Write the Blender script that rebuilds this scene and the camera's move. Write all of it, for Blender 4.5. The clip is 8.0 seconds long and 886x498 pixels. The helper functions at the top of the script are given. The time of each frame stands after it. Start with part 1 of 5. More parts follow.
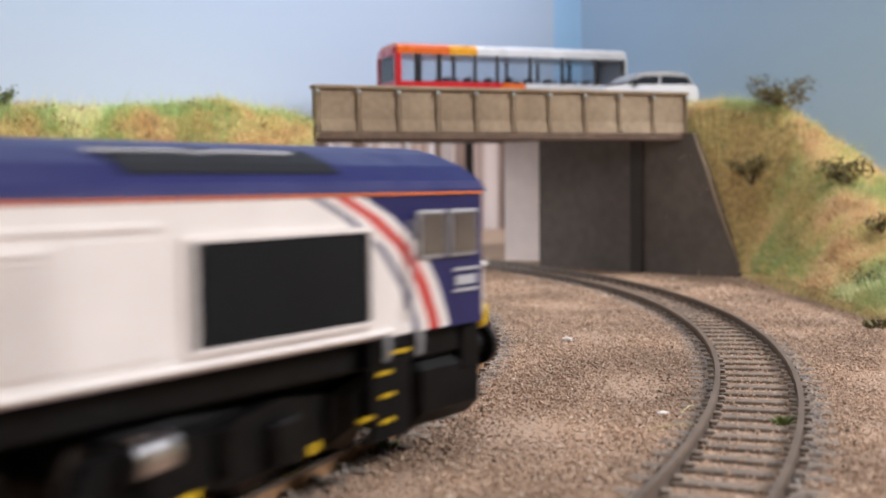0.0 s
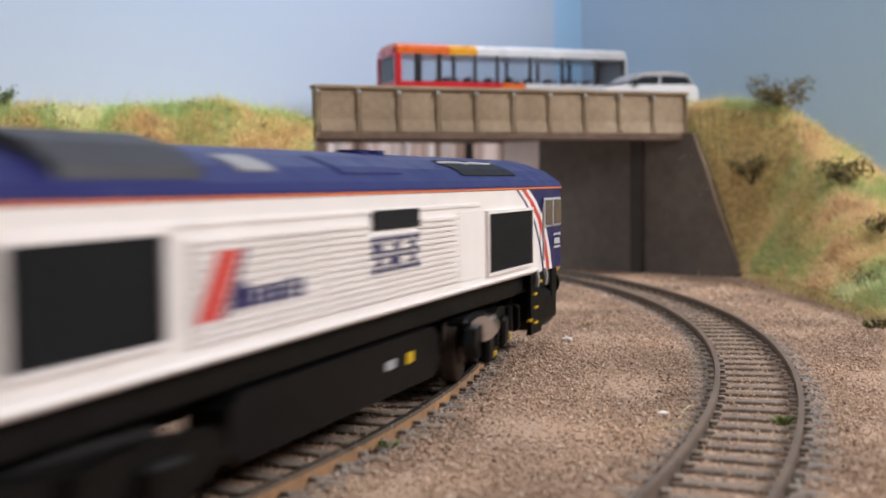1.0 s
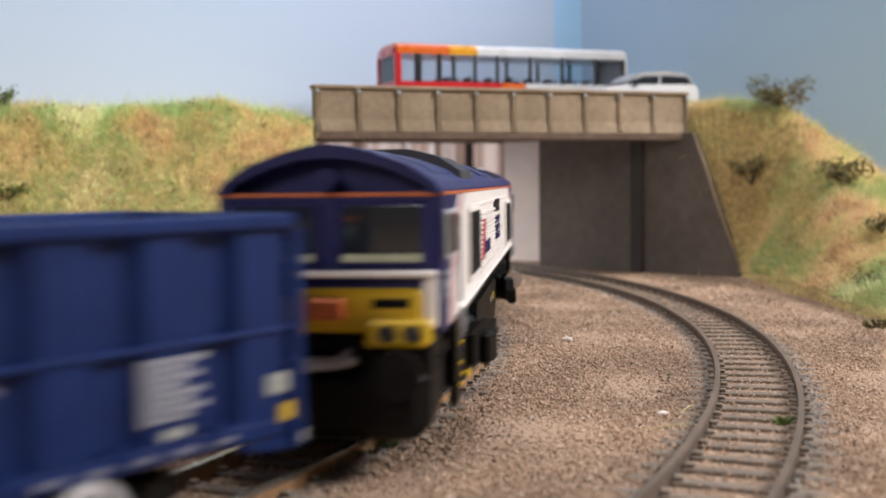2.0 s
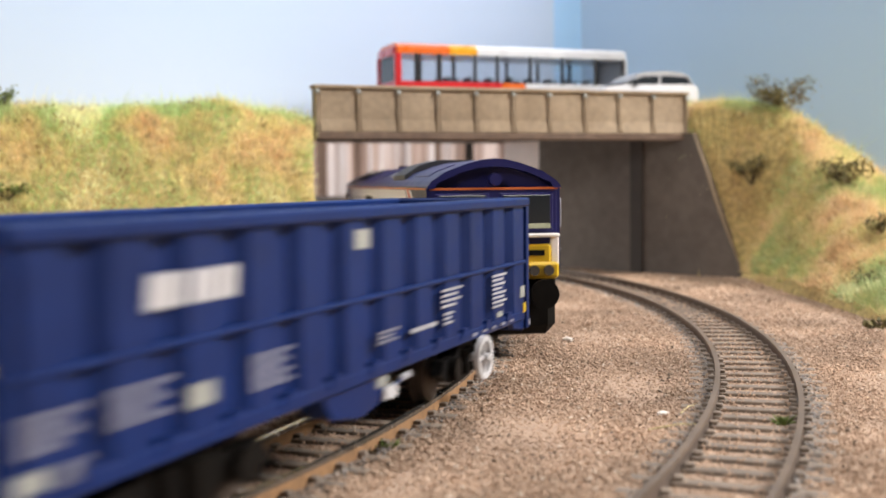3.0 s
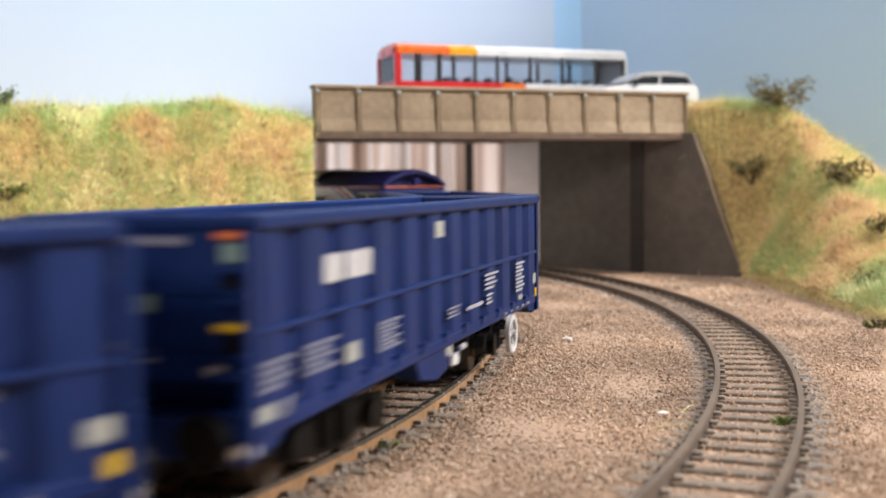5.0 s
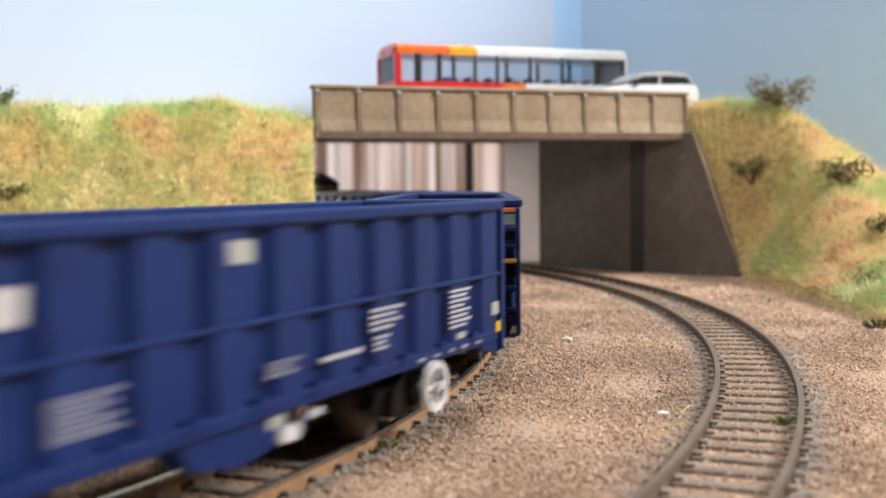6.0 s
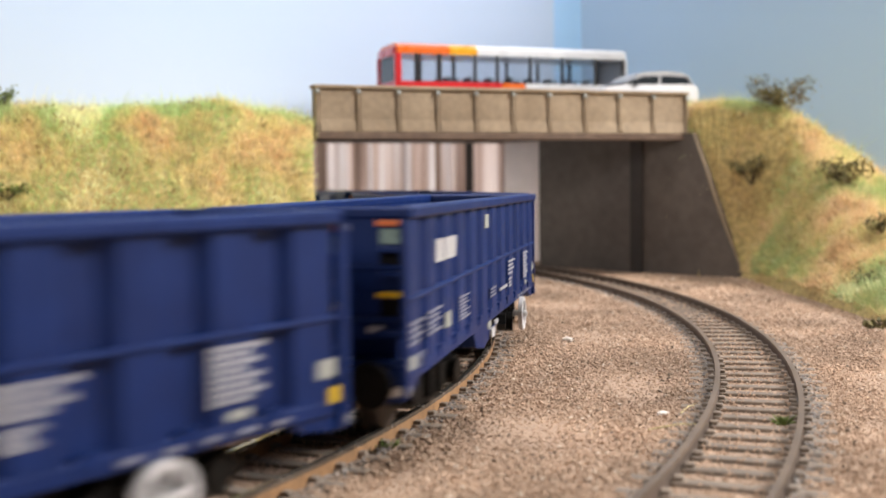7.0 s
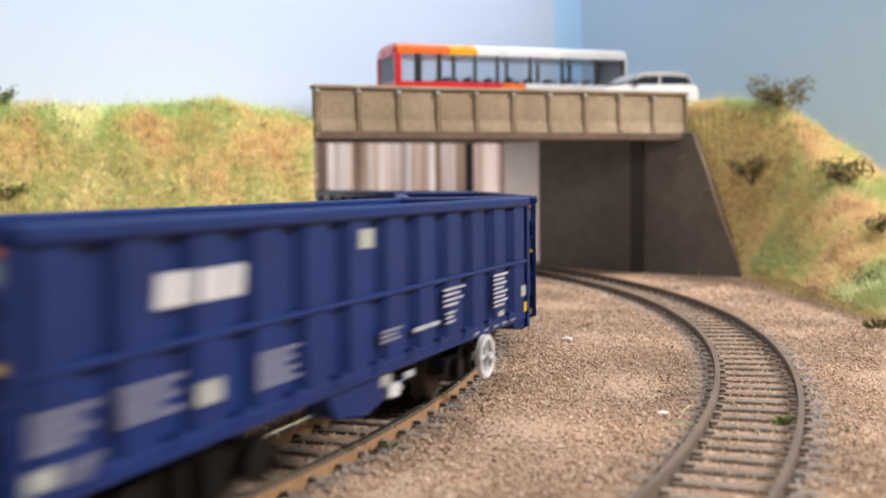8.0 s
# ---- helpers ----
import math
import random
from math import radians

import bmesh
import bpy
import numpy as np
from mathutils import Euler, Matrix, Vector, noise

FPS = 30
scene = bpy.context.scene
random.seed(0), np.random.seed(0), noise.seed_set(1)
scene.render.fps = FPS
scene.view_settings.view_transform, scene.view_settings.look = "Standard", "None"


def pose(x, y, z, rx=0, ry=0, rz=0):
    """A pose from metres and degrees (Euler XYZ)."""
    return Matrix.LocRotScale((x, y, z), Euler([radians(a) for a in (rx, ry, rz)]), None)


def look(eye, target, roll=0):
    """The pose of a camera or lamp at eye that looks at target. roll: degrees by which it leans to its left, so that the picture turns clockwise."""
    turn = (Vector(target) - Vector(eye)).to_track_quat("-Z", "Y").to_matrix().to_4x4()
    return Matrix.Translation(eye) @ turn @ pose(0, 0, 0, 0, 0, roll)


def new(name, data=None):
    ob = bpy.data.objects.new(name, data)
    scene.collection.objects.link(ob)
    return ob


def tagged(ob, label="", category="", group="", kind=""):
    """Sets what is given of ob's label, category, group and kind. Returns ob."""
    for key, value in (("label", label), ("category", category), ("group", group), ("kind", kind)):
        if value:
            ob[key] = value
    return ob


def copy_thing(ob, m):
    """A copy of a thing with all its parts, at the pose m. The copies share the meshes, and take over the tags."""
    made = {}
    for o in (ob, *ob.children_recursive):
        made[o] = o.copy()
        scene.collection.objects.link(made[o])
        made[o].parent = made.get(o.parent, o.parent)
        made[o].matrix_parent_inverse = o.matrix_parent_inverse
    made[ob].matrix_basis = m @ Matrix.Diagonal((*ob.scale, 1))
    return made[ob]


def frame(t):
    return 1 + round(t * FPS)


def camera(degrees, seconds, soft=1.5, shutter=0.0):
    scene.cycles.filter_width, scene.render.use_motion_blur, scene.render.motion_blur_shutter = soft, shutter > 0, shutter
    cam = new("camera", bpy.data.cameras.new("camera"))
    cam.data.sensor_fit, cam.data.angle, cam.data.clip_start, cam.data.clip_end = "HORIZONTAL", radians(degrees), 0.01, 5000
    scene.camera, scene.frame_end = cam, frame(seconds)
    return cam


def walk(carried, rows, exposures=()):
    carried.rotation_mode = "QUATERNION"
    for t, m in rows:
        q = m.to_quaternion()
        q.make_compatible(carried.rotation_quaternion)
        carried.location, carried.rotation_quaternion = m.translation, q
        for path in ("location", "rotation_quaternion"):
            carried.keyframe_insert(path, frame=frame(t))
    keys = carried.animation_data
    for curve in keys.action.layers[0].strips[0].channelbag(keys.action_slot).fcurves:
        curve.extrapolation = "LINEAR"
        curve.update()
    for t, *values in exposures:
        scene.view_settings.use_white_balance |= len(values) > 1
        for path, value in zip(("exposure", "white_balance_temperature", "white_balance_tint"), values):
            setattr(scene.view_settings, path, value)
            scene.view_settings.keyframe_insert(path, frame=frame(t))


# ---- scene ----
MM = 0.001          # everything below is laid out in millimetres of the layout itself
RAIL = 2.3          # rail top above the sleepers
EYE = Vector((0, 0, 44.9 * MM))

cam = camera(43.14, 8.0, soft=1.6, shutter=1.0)
STAND = look(EYE, EYE + Vector((0, 1, -0.05937)), -0.613)
walk(cam, [(0.0, STAND), (8.0, STAND)],
     exposures=[(0.0, -0.43, 6180, 12), (0.6, -0.52, 6180, 12), (1.5, -0.58, 6220, 12), (2.6, -0.10, 6500, 10), (3.5, 0.0, 6500, 10), (8.0, 0.0, 6500, 10)])
cam.data.dof.use_dof = True
cam.data.dof.focus_distance = 0.26
cam.data.dof.aperture_fstop = 23.0

# world: dim room air; the light comes from lamps and two unseen added fills
world = bpy.data.worlds.new("room_air")
scene.world = world
world.use_nodes = True
world.node_tree.nodes["Background"].inputs[0].default_value = (1.0, 0.93, 0.85, 1)
world.node_tree.nodes["Background"].inputs[1].default_value = 0.14


def lamp(name, x, y, z, tx, ty, tz, size, watts, colour):
    data = bpy.data.lights.new(name, "AREA")
    data.shape, data.size, data.energy, data.color = "DISK", size, watts, colour
    ob = new(name, data)
    ob.matrix_world = look((x * MM, y * MM, z * MM), (tx * MM, ty * MM, tz * MM))
    return ob


lamp("ceiling_lamp", 40, 380, 1150, 20, 450, 0, 0.6, 9.6, (1.0, 0.972, 0.955))
lamp("side_lamp", 820, 280, 580, 0, 400, 30, 0.3, 16.5, (1.0, 0.965, 0.945))
# unseen fill added from the front left to lift abutment walls and slope
lamp("front_lamp", -330, -590, 430, 60, 540, 40, 0.3, 3.3, (1.0, 0.965, 0.94))
# unseen fill added behind the bridge to brighten the pale board and curtains
lamp("window_light", -340, 700, 105, 0, 800, 40, 0.2, 3.0, (1.0, 0.97, 0.95))

# ---------------------------------------------------------------- materials


def mat(name, colour, rough=0.6, metal=0.0, grain=0.15, size=4.0, bump=0.0, second=None, random_part=0.0, coat=0.0, spec=0.5):
    """Procedural surface. size: grain size in mm. second: a second tone mixed in by broad noise."""
    m = bpy.data.materials.new(name)
    m.use_nodes = True
    t = m.node_tree
    n, l = t.nodes, t.links
    b = n["Principled BSDF"]
    b.inputs["Roughness"].default_value = rough
    b.inputs["Metallic"].default_value = metal
    b.inputs["Coat Weight"].default_value = coat
    b.inputs["Specular IOR Level"].default_value = spec
    co = n.new("ShaderNodeTexCoord")
    fine = n.new("ShaderNodeTexNoise")
    fine.inputs["Scale"].default_value = 1000 / size
    fine.inputs["Detail"].default_value = 5
    l.new(co.outputs["Object"], fine.inputs["Vector"])
    broad = n.new("ShaderNodeTexNoise")
    broad.inputs["Scale"].default_value = 1000 / (size * 9)
    broad.inputs["Detail"].default_value = 3
    l.new(co.outputs["Object"], broad.inputs["Vector"])
    mix = n.new("ShaderNodeMix")
    mix.data_type = "RGBA"
    c2 = second or tuple(c * 0.7 for c in colour)
    mix.inputs[6].default_value = (*colour, 1)
    mix.inputs[7].default_value = (*c2, 1)
    ramp = n.new("ShaderNodeMapRange")
    ramp.inputs[1].default_value, ramp.inputs[2].default_value = 0.35, 0.68
    l.new(broad.outputs["Fac"], ramp.inputs[0])
    l.new(ramp.outputs[0], mix.inputs[0])
    hsv = n.new("ShaderNodeHueSaturation")
    l.new(mix.outputs[2], hsv.inputs["Color"])
    val = n.new("ShaderNodeMapRange")
    val.inputs[1].default_value, val.inputs[2].default_value = 0.25, 0.75
    val.inputs[3].default_value, val.inputs[4].default_value = 1 - grain, 1 + grain
    l.new(fine.outputs["Fac"], val.inputs[0])
    out = val.outputs[0]
    if random_part:
        src = n.new("ShaderNodeNewGeometry").outputs["Random Per Island"]
        if random_part < 0:
            src = n.new("ShaderNodeObjectInfo").outputs["Random"]
        r = n.new("ShaderNodeMapRange")
        r.inputs[3].default_value, r.inputs[4].default_value = 1 - abs(random_part), 1 + abs(random_part)
        l.new(src, r.inputs[0])
        mul = n.new("ShaderNodeMath")
        mul.operation = "MULTIPLY"
        l.new(out, mul.inputs[0])
        l.new(r.outputs[0], mul.inputs[1])
        out = mul.outputs[0]
    l.new(out, hsv.inputs["Value"])
    l.new(hsv.outputs[0], b.inputs["Base Color"])
    rr = n.new("ShaderNodeMapRange")
    rr.inputs[3].default_value, rr.inputs[4].default_value = max(0.02, rough - 0.12), min(1, rough + 0.12)
    l.new(fine.outputs["Fac"], rr.inputs[0])
    l.new(rr.outputs[0], b.inputs["Roughness"])
    if bump:
        bp = n.new("ShaderNodeBump")
        bp.inputs["Strength"].default_value = bump
        bp.inputs["Distance"].default_value = size * 0.25 * MM
        l.new(fine.outputs["Fac"], bp.inputs["Height"])
        l.new(bp.outputs[0], b.inputs["Normal"])
    return m


def stones(name, tones, rough=0.9):
    """A heap of loose grains: each grain takes one of the tones."""
    m = bpy.data.materials.new(name)
    m.use_nodes = True
    n, l = m.node_tree.nodes, m.node_tree.links
    b = n["Principled BSDF"]
    b.inputs["Roughness"].default_value = rough
    g = n.new("ShaderNodeNewGeometry")
    r = n.new("ShaderNodeValToRGB")
    r.color_ramp.interpolation = "CONSTANT"
    while len(r.color_ramp.elements) < len(tones):
        r.color_ramp.elements.new(0.5)
    for i, (p, c) in enumerate(tones):
        r.color_ramp.elements[i].position = p
        r.color_ramp.elements[i].color = (*c, 1)
    l.new(g.outputs["Random Per Island"], r.inputs[0])
    co = n.new("ShaderNodeTexCoord")
    no = n.new("ShaderNodeTexNoise")
    no.inputs["Scale"].default_value = 28
    no.inputs["Detail"].default_value = 4
    l.new(co.outputs["Object"], no.inputs["Vector"])
    mr = n.new("ShaderNodeMapRange")
    mr.inputs[1].default_value, mr.inputs[2].default_value = 0.3, 0.7
    mr.inputs[3].default_value, mr.inputs[4].default_value = 0.7, 1.34
    l.new(no.outputs["Fac"], mr.inputs[0])
    h = n.new("ShaderNodeHueSaturation")
    l.new(r.outputs[0], h.inputs["Color"])
    l.new(mr.outputs[0], h.inputs["Value"])
    l.new(h.outputs[0], b.inputs["Base Color"])
    return m


def sky_paint(name, low, high, z0, z1, patch):
    """Hand-painted sky: pale above the horizon, bluer above, with faint cloud patches."""
    m = bpy.data.materials.new(name)
    m.use_nodes = True
    n, l = m.node_tree.nodes, m.node_tree.links
    b = n["Principled BSDF"]
    b.inputs["Roughness"].default_value = 0.85
    b.inputs["Specular IOR Level"].default_value = 0.15
    co = n.new("ShaderNodeTexCoord")
    sep = n.new("ShaderNodeSeparateXYZ")
    l.new(co.outputs["Object"], sep.inputs[0])
    mr = n.new("ShaderNodeMapRange")
    mr.inputs[1].default_value, mr.inputs[2].default_value = z0 * MM, z1 * MM
    l.new(sep.outputs[2], mr.inputs[0])
    no = n.new("ShaderNodeTexNoise")
    no.inputs["Scale"].default_value = 6
    no.inputs["Detail"].default_value = 3
    l.new(co.outputs["Object"], no.inputs["Vector"])
    ad = n.new("ShaderNodeMath")
    ad.operation = "MULTIPLY_ADD"
    ad.inputs[1].default_value = patch
    l.new(no.outputs["Fac"], ad.inputs[0])
    l.new(mr.outputs[0], ad.inputs[2])
    mix = n.new("ShaderNodeMix")
    mix.data_type = "RGBA"
    mix.inputs[6].default_value, mix.inputs[7].default_value = (*low, 1), (*high, 1)
    l.new(ad.outputs[0], mix.inputs[0])
    l.new(mix.outputs[2], b.inputs["Base Color"])
    return m


M_SOIL = mat("soil", (0.41, 0.285, 0.20), 0.95, grain=0.3, size=0.9, bump=0.7, second=(0.36, 0.255, 0.185))
M_BALLAST = stones("ballast_grains", [(0, (0.41, 0.285, 0.20)), (0.3, (0.46, 0.325, 0.23)), (0.55, (0.42, 0.30, 0.215)),
                                      (0.74, (0.33, 0.225, 0.155)), (0.86, (0.48, 0.355, 0.26)), (0.95, (0.62, 0.52, 0.42)), (0.965, (0.14, 0.10, 0.07))])
M_CINDER = stones("cinder_grains", [(0, (0.27, 0.25, 0.235)), (0.35, (0.32, 0.29, 0.265)), (0.6, (0.21, 0.20, 0.195)), (0.8, (0.36, 0.30, 0.25)), (0.95, (0.44, 0.35, 0.27))])
M_SLEEPER = mat("weathered_sleeper", (0.225, 0.18, 0.142), 0.85, grain=0.3, size=2.5, bump=0.4, second=(0.165, 0.13, 0.103), random_part=-0.16)
M_RAIL = mat("dark_rail", (0.10, 0.075, 0.058), 0.7, 0.0, grain=0.25, size=3, bump=0.2, second=(0.14, 0.10, 0.075))
M_RUST = mat("rusty_rail", (0.36, 0.20, 0.09), 0.7, 0.0, grain=0.3, size=3, bump=0.2, second=(0.27, 0.15, 0.07))
M_RAILTOP = mat("polished_rail_head", (0.55, 0.50, 0.44), 0.24, 0.9, grain=0.2, size=3)
M_DULLTOP = mat("dull_rail_head", (0.175, 0.128, 0.093), 0.55, 0.1, grain=0.2, size=3)
M_CONCRETE = mat("weathered_concrete", (0.35, 0.268, 0.18), 0.85, grain=0.18, size=3, bump=0.2, second=(0.245, 0.18, 0.115))
M_DARKSTAIN = mat("rust_stain", (0.10, 0.06, 0.04), 0.85, grain=0.3, size=3, second=(0.15, 0.10, 0.07))
M_WALL = mat("dark_abutment", (0.142, 0.117, 0.099), 0.9, grain=0.18, size=5, bump=0.25, second=(0.098, 0.081, 0.07))
M_NAVY = mat("navy_paint", (0.017, 0.018, 0.105), 0.38, grain=0.08, size=6, second=(0.014, 0.015, 0.09), spec=0.3)
M_WHITE = mat("cream_white_paint", (0.86, 0.82, 0.79), 0.4, grain=0.04, size=8, second=(0.83, 0.775, 0.735))
M_RED = mat("red_stripe", (0.66, 0.06, 0.05), 0.4, grain=0.05, size=6)
M_ORANGE = mat("orange_line", (0.80, 0.20, 0.05), 0.4, grain=0.05, size=6)
M_YELLOW = mat("warning_yellow", (0.80, 0.52, 0.01), 0.4, grain=0.05, size=6)
M_BLACK = mat("black_underframe", (0.0055, 0.0052, 0.0055), 0.5, grain=0.4, size=3, second=(0.008, 0.007, 0.006), spec=0.10)
M_GRILLE = mat("dark_grille", (0.009, 0.010, 0.012), 0.6, grain=0.2, size=2, spec=0.2)
M_GREY = mat("mid_grey_fitting", (0.32, 0.32, 0.33), 0.5, grain=0.15, size=3)
M_SILVER = mat("polished_metal", (0.75, 0.75, 0.77), 0.18, 1.0, grain=0.1, size=3)
M_BLUE = mat("wagon_blue", (0.0034, 0.021, 0.118), 0.45, grain=0.16, size=5, second=(0.0027, 0.0165, 0.094), spec=0.25)
M_DECAL = mat("white_decal", (0.46, 0.46, 0.49), 0.5, grain=0.08, size=2)
M_GREENPLATE = mat("green_grey_plate", (0.24, 0.34, 0.30), 0.5, grain=0.3, size=1.0)
M_LETTER = mat("white_paint", (0.74, 0.73, 0.74), 0.45, grain=0.05, size=3)
M_FAINT = mat("faint_lettering", (0.24, 0.245, 0.31), 0.5, grain=0.35, size=1.2)
M_PLATE = mat("grey_plate", (0.36, 0.37, 0.34), 0.5, grain=0.2, size=1.2)
M_LEFTSKY = sky_paint("pale_sky_paint", (0.60, 0.70, 0.85), (0.49, 0.63, 0.86), 70, 220, 0.3)
M_STRIPSKY = sky_paint("light_blue_sky_paint", (0.42, 0.67, 0.96), (0.38, 0.64, 0.96), 70, 200, 0.3)
M_RIGHTSKY = sky_paint("blue_sky_paint", (0.48, 0.655, 0.87), (0.42, 0.61, 0.86), 40, 200, 0.3)
M_GLASS = mat("dark_glass", (0.02, 0.025, 0.03), 0.08, grain=0.05, size=10, coat=0.5)

# ---------------------------------------------------------------- building helpers (millimetres)


class Shape:
    """A bmesh built up from simple solids, in millimetres."""

    def __init__(self):
        self.bm = bmesh.new()

    def poly(self, pts, faces):
        vs = [self.bm.verts.new(p) for p in pts]
        for f in faces:
            self.bm.faces.new([vs[i] for i in f])
        return self

    def box(self, x0, x1, y0, y1, z0, z1, bevel=0.0):
        """Axis-aligned block, its edges chamfered by bevel."""
        before = set(self.bm.verts)
        p = [(x, y, z) for x in (x0, x1) for y in (y0, y1) for z in (z0, z1)]
        vs = [self.bm.verts.new(q) for q in p]
        es = set()
        for f in ((0, 1, 3, 2), (4, 6, 7, 5), (0, 4, 5, 1), (2, 3, 7, 6), (0, 2, 6, 4), (1, 5, 7, 3)):
            es.update(self.bm.faces.new([vs[i] for i in f]).edges)
        if bevel:
            bmesh.ops.bevel(self.bm, geom=list(es), offset=bevel, segments=1, affect="EDGES")
        self.last = [v for v in self.bm.verts if v not in before]
        return self

    def prism(self, outline, axis, a, b):
        """Extrude a closed outline (pairs) along axis 'x', 'y' or 'z' from a to b."""
        def at(p, w):
            return {"x": (w, p[0], p[1]), "y": (p[0], w, p[1]), "z": (p[0], p[1], w)}[axis]
        n = len(outline)
        va = [self.bm.verts.new(at(p, a)) for p in outline]
        vb = [self.bm.verts.new(at(p, b)) for p in outline]
        self.bm.faces.new(va[::-1])
        self.bm.faces.new(vb)
        for i in range(n):
            j = (i + 1) % n
            self.bm.faces.new((va[i], va[j], vb[j], vb[i]))
        self.last = va + vb
        return self

    def disc(self, cx, cy, cz, r, axis, w, seg=20, r2=None):
        """A short cylinder of width w round (cx, cy, cz)."""
        r2 = r if r2 is None else r2
        base = {"x": (cy, cz), "y": (cx, cz), "z": (cx, cy)}[axis]
        mid = {"x": cx, "y": cy, "z": cz}[axis]
        ang = [2 * math.pi * i / seg for i in range(seg)]

        def at(rr, t, ww):
            p, q = base[0] + rr * math.cos(t), base[1] + rr * math.sin(t)
            return {"x": (ww, p, q), "y": (p, ww, q), "z": (p, q, ww)}[axis]
        va = [self.bm.verts.new(at(r, t, mid - w / 2)) for t in ang]
        vb = [self.bm.verts.new(at(r2, t, mid + w / 2)) for t in ang]
        self.bm.faces.new(va[::-1])
        self.bm.faces.new(vb)
        for i in range(seg):
            j = (i + 1) % seg
            self.bm.faces.new((va[i], va[j], vb[j], vb[i]))
        return self

    def ring(self, cx, cy, cz, r, thick, axis, seg=28):
        """A torus-like rim, square in section."""
        rows = []
        for i in range(seg):
            t = 2 * math.pi * i / seg
            row = []
            for dr, dw in ((-1, -1), (1, -1), (1, 1), (-1, 1)):
                rr, ww = r + dr * thick / 2, dw * thick / 2
                p, q = rr * math.cos(t), rr * math.sin(t)
                row.append(self.bm.verts.new({"y": (cx + p, cy + ww, cz + q), "x": (cx + ww, cy + p, cz + q)}[axis]))
            rows.append(row)
        for i in range(seg):
            a, b = rows[i], rows[(i + 1) % seg]
            for k in range(4):
                self.bm.faces.new((a[k], a[(k + 1) % 4], b[(k + 1) % 4], b[k]))
        return self

    def tube(self, pts, r, seg=6):
        """A round bar along a line of points."""
        pts = [Vector(p) for p in pts]
        rows = []
        for i, p in enumerate(pts):
            d = (pts[min(i + 1, len(pts) - 1)] - pts[max(i - 1, 0)]).normalized()
            u = d.orthogonal().normalized()
            if abs(d.z) < 0.9:
                u = d.cross(Vector((0, 0, 1))).normalized()
            v = d.cross(u)
            rr = r[i] if isinstance(r, (list, tuple)) else r
            rows.append([self.bm.verts.new(p + rr * (math.cos(t) * u + math.sin(t) * v)) for t in [2 * math.pi * k / seg for k in range(seg)]])
        for a, b in zip(rows, rows[1:]):
            for k in range(seg):
                self.bm.faces.new((a[k], a[(k + 1) % seg], b[(k + 1) % seg], b[k]))
        self.bm.faces.new(rows[0][::-1])
        self.bm.faces.new(rows[-1])
        return self

    def turn(self, m):
        bmesh.ops.transform(self.bm, matrix=m, verts=self.bm.verts)
        return self


def part(name, shape, material, parent=None, label="", smooth=False):
    """Links a shape as one mesh object, under parent if given."""
    bm = shape.bm
    bmesh.ops.recalc_face_normals(bm, faces=bm.faces)
    bmesh.ops.scale(bm, vec=(MM, MM, MM), verts=bm.verts)
    me = bpy.data.meshes.new(name)
    bm.to_mesh(me)
    bm.free()
    if smooth:
        for p in me.polygons:
            p.use_smooth = True
    me.materials.append(material)
    ob = new(name, me)
    ob.parent = parent
    if label:
        ob["label"] = label
    return ob


def from_arrays(name, verts, faces, material, parent=None):
    me = bpy.data.meshes.new(name)
    me.from_pydata((np.asarray(verts) * MM).tolist(), [], faces if isinstance(faces, list) else faces.tolist())
    me.materials.append(material)
    ob = new(name, me)
    ob.parent = parent
    return ob


def again(ob, m, parent=None):
    """Another object on the same mesh, at the pose m (metres)."""
    o = ob.copy()
    scene.collection.objects.link(o)
    o.parent = parent or ob.parent
    o.matrix_basis = m
    return o


def mm(x, y, z, rx=0, ry=0, rz=0):
    return pose(x * MM, y * MM, z * MM, rx, ry, rz)


# ---------------------------------------------------------------- the plan

NEAR = (-426.5, 341.4, 433.0)     # centre and radius of the train's track
FAR = (-422.8, 364.5, 505.9)      # the empty outer track


def on(track, a, off=0.0):
    return track[0] + (track[2] + off) * math.cos(a), track[1] + (track[2] + off) * math.sin(a)


DECK_A, DECK_B = Vector((-53.1, 473.0)), Vector((116.6, 536.0))
ALONG = (DECK_B - DECK_A).normalized()
BACK = Vector((-ALONG.y, ALONG.x))
DECK_TURN = math.degrees(math.atan2(ALONG.y, ALONG.x))


def bank_right(x, y):
    """Height of the grassy slope beyond the outer track."""
    ys = (0, 322, 416, 470, 515, 526, 536, 560, 620, 800)
    foot = np.interp(y, ys, (150, 130, 128, 132, 137, 122, 108, 104, 80, 60))
    crest = np.interp(y, ys, (8, 12, 22, 44, 74, 77, 79, 80, 80, 80))
    d = np.clip((x - foot) / np.interp(y, ys, (60, 55, 50, 46, 36, 24, 14, 10, 10, 10)), 0, 1)
    crest = crest * np.interp(x, (150, 163, 185, 198, 214, 260), (1, 0.97, 0.76, 0.64, 0.40, 0.15))
    wing = 547 - (x - 97.9) * 0.808 + 4.5     # the wing wall holds the slope back
    return np.where((x < 138) & (y < wing), 0, crest * (d * d * (3 - 2 * d)) ** 0.75)


def bank_left(x, y):
    """Height of the grassy bank behind the train's track."""
    edge = np.interp(x, (-600, -300, -180, -110, -56, -40), (150, 310, 372, 402, 428, 434))
    d = np.clip((y - edge) / 40, 0, 1)
    top = np.interp(x, (-600, -300, -200, -120, -90, -54), (78, 75, 73, 73, 76, 69))
    return top * (d * d * (3 - 2 * d)) ** 0.7

# ---------------------------------------------------------------- setting


def baseboard():
    s = Shape()
    s.box(-1400, 900, -900, 1300, -20, -0.72)
    return tagged(part("ground", s, M_SOIL), "brown soil-covered baseboard under the model railway", "ground", kind="structure")


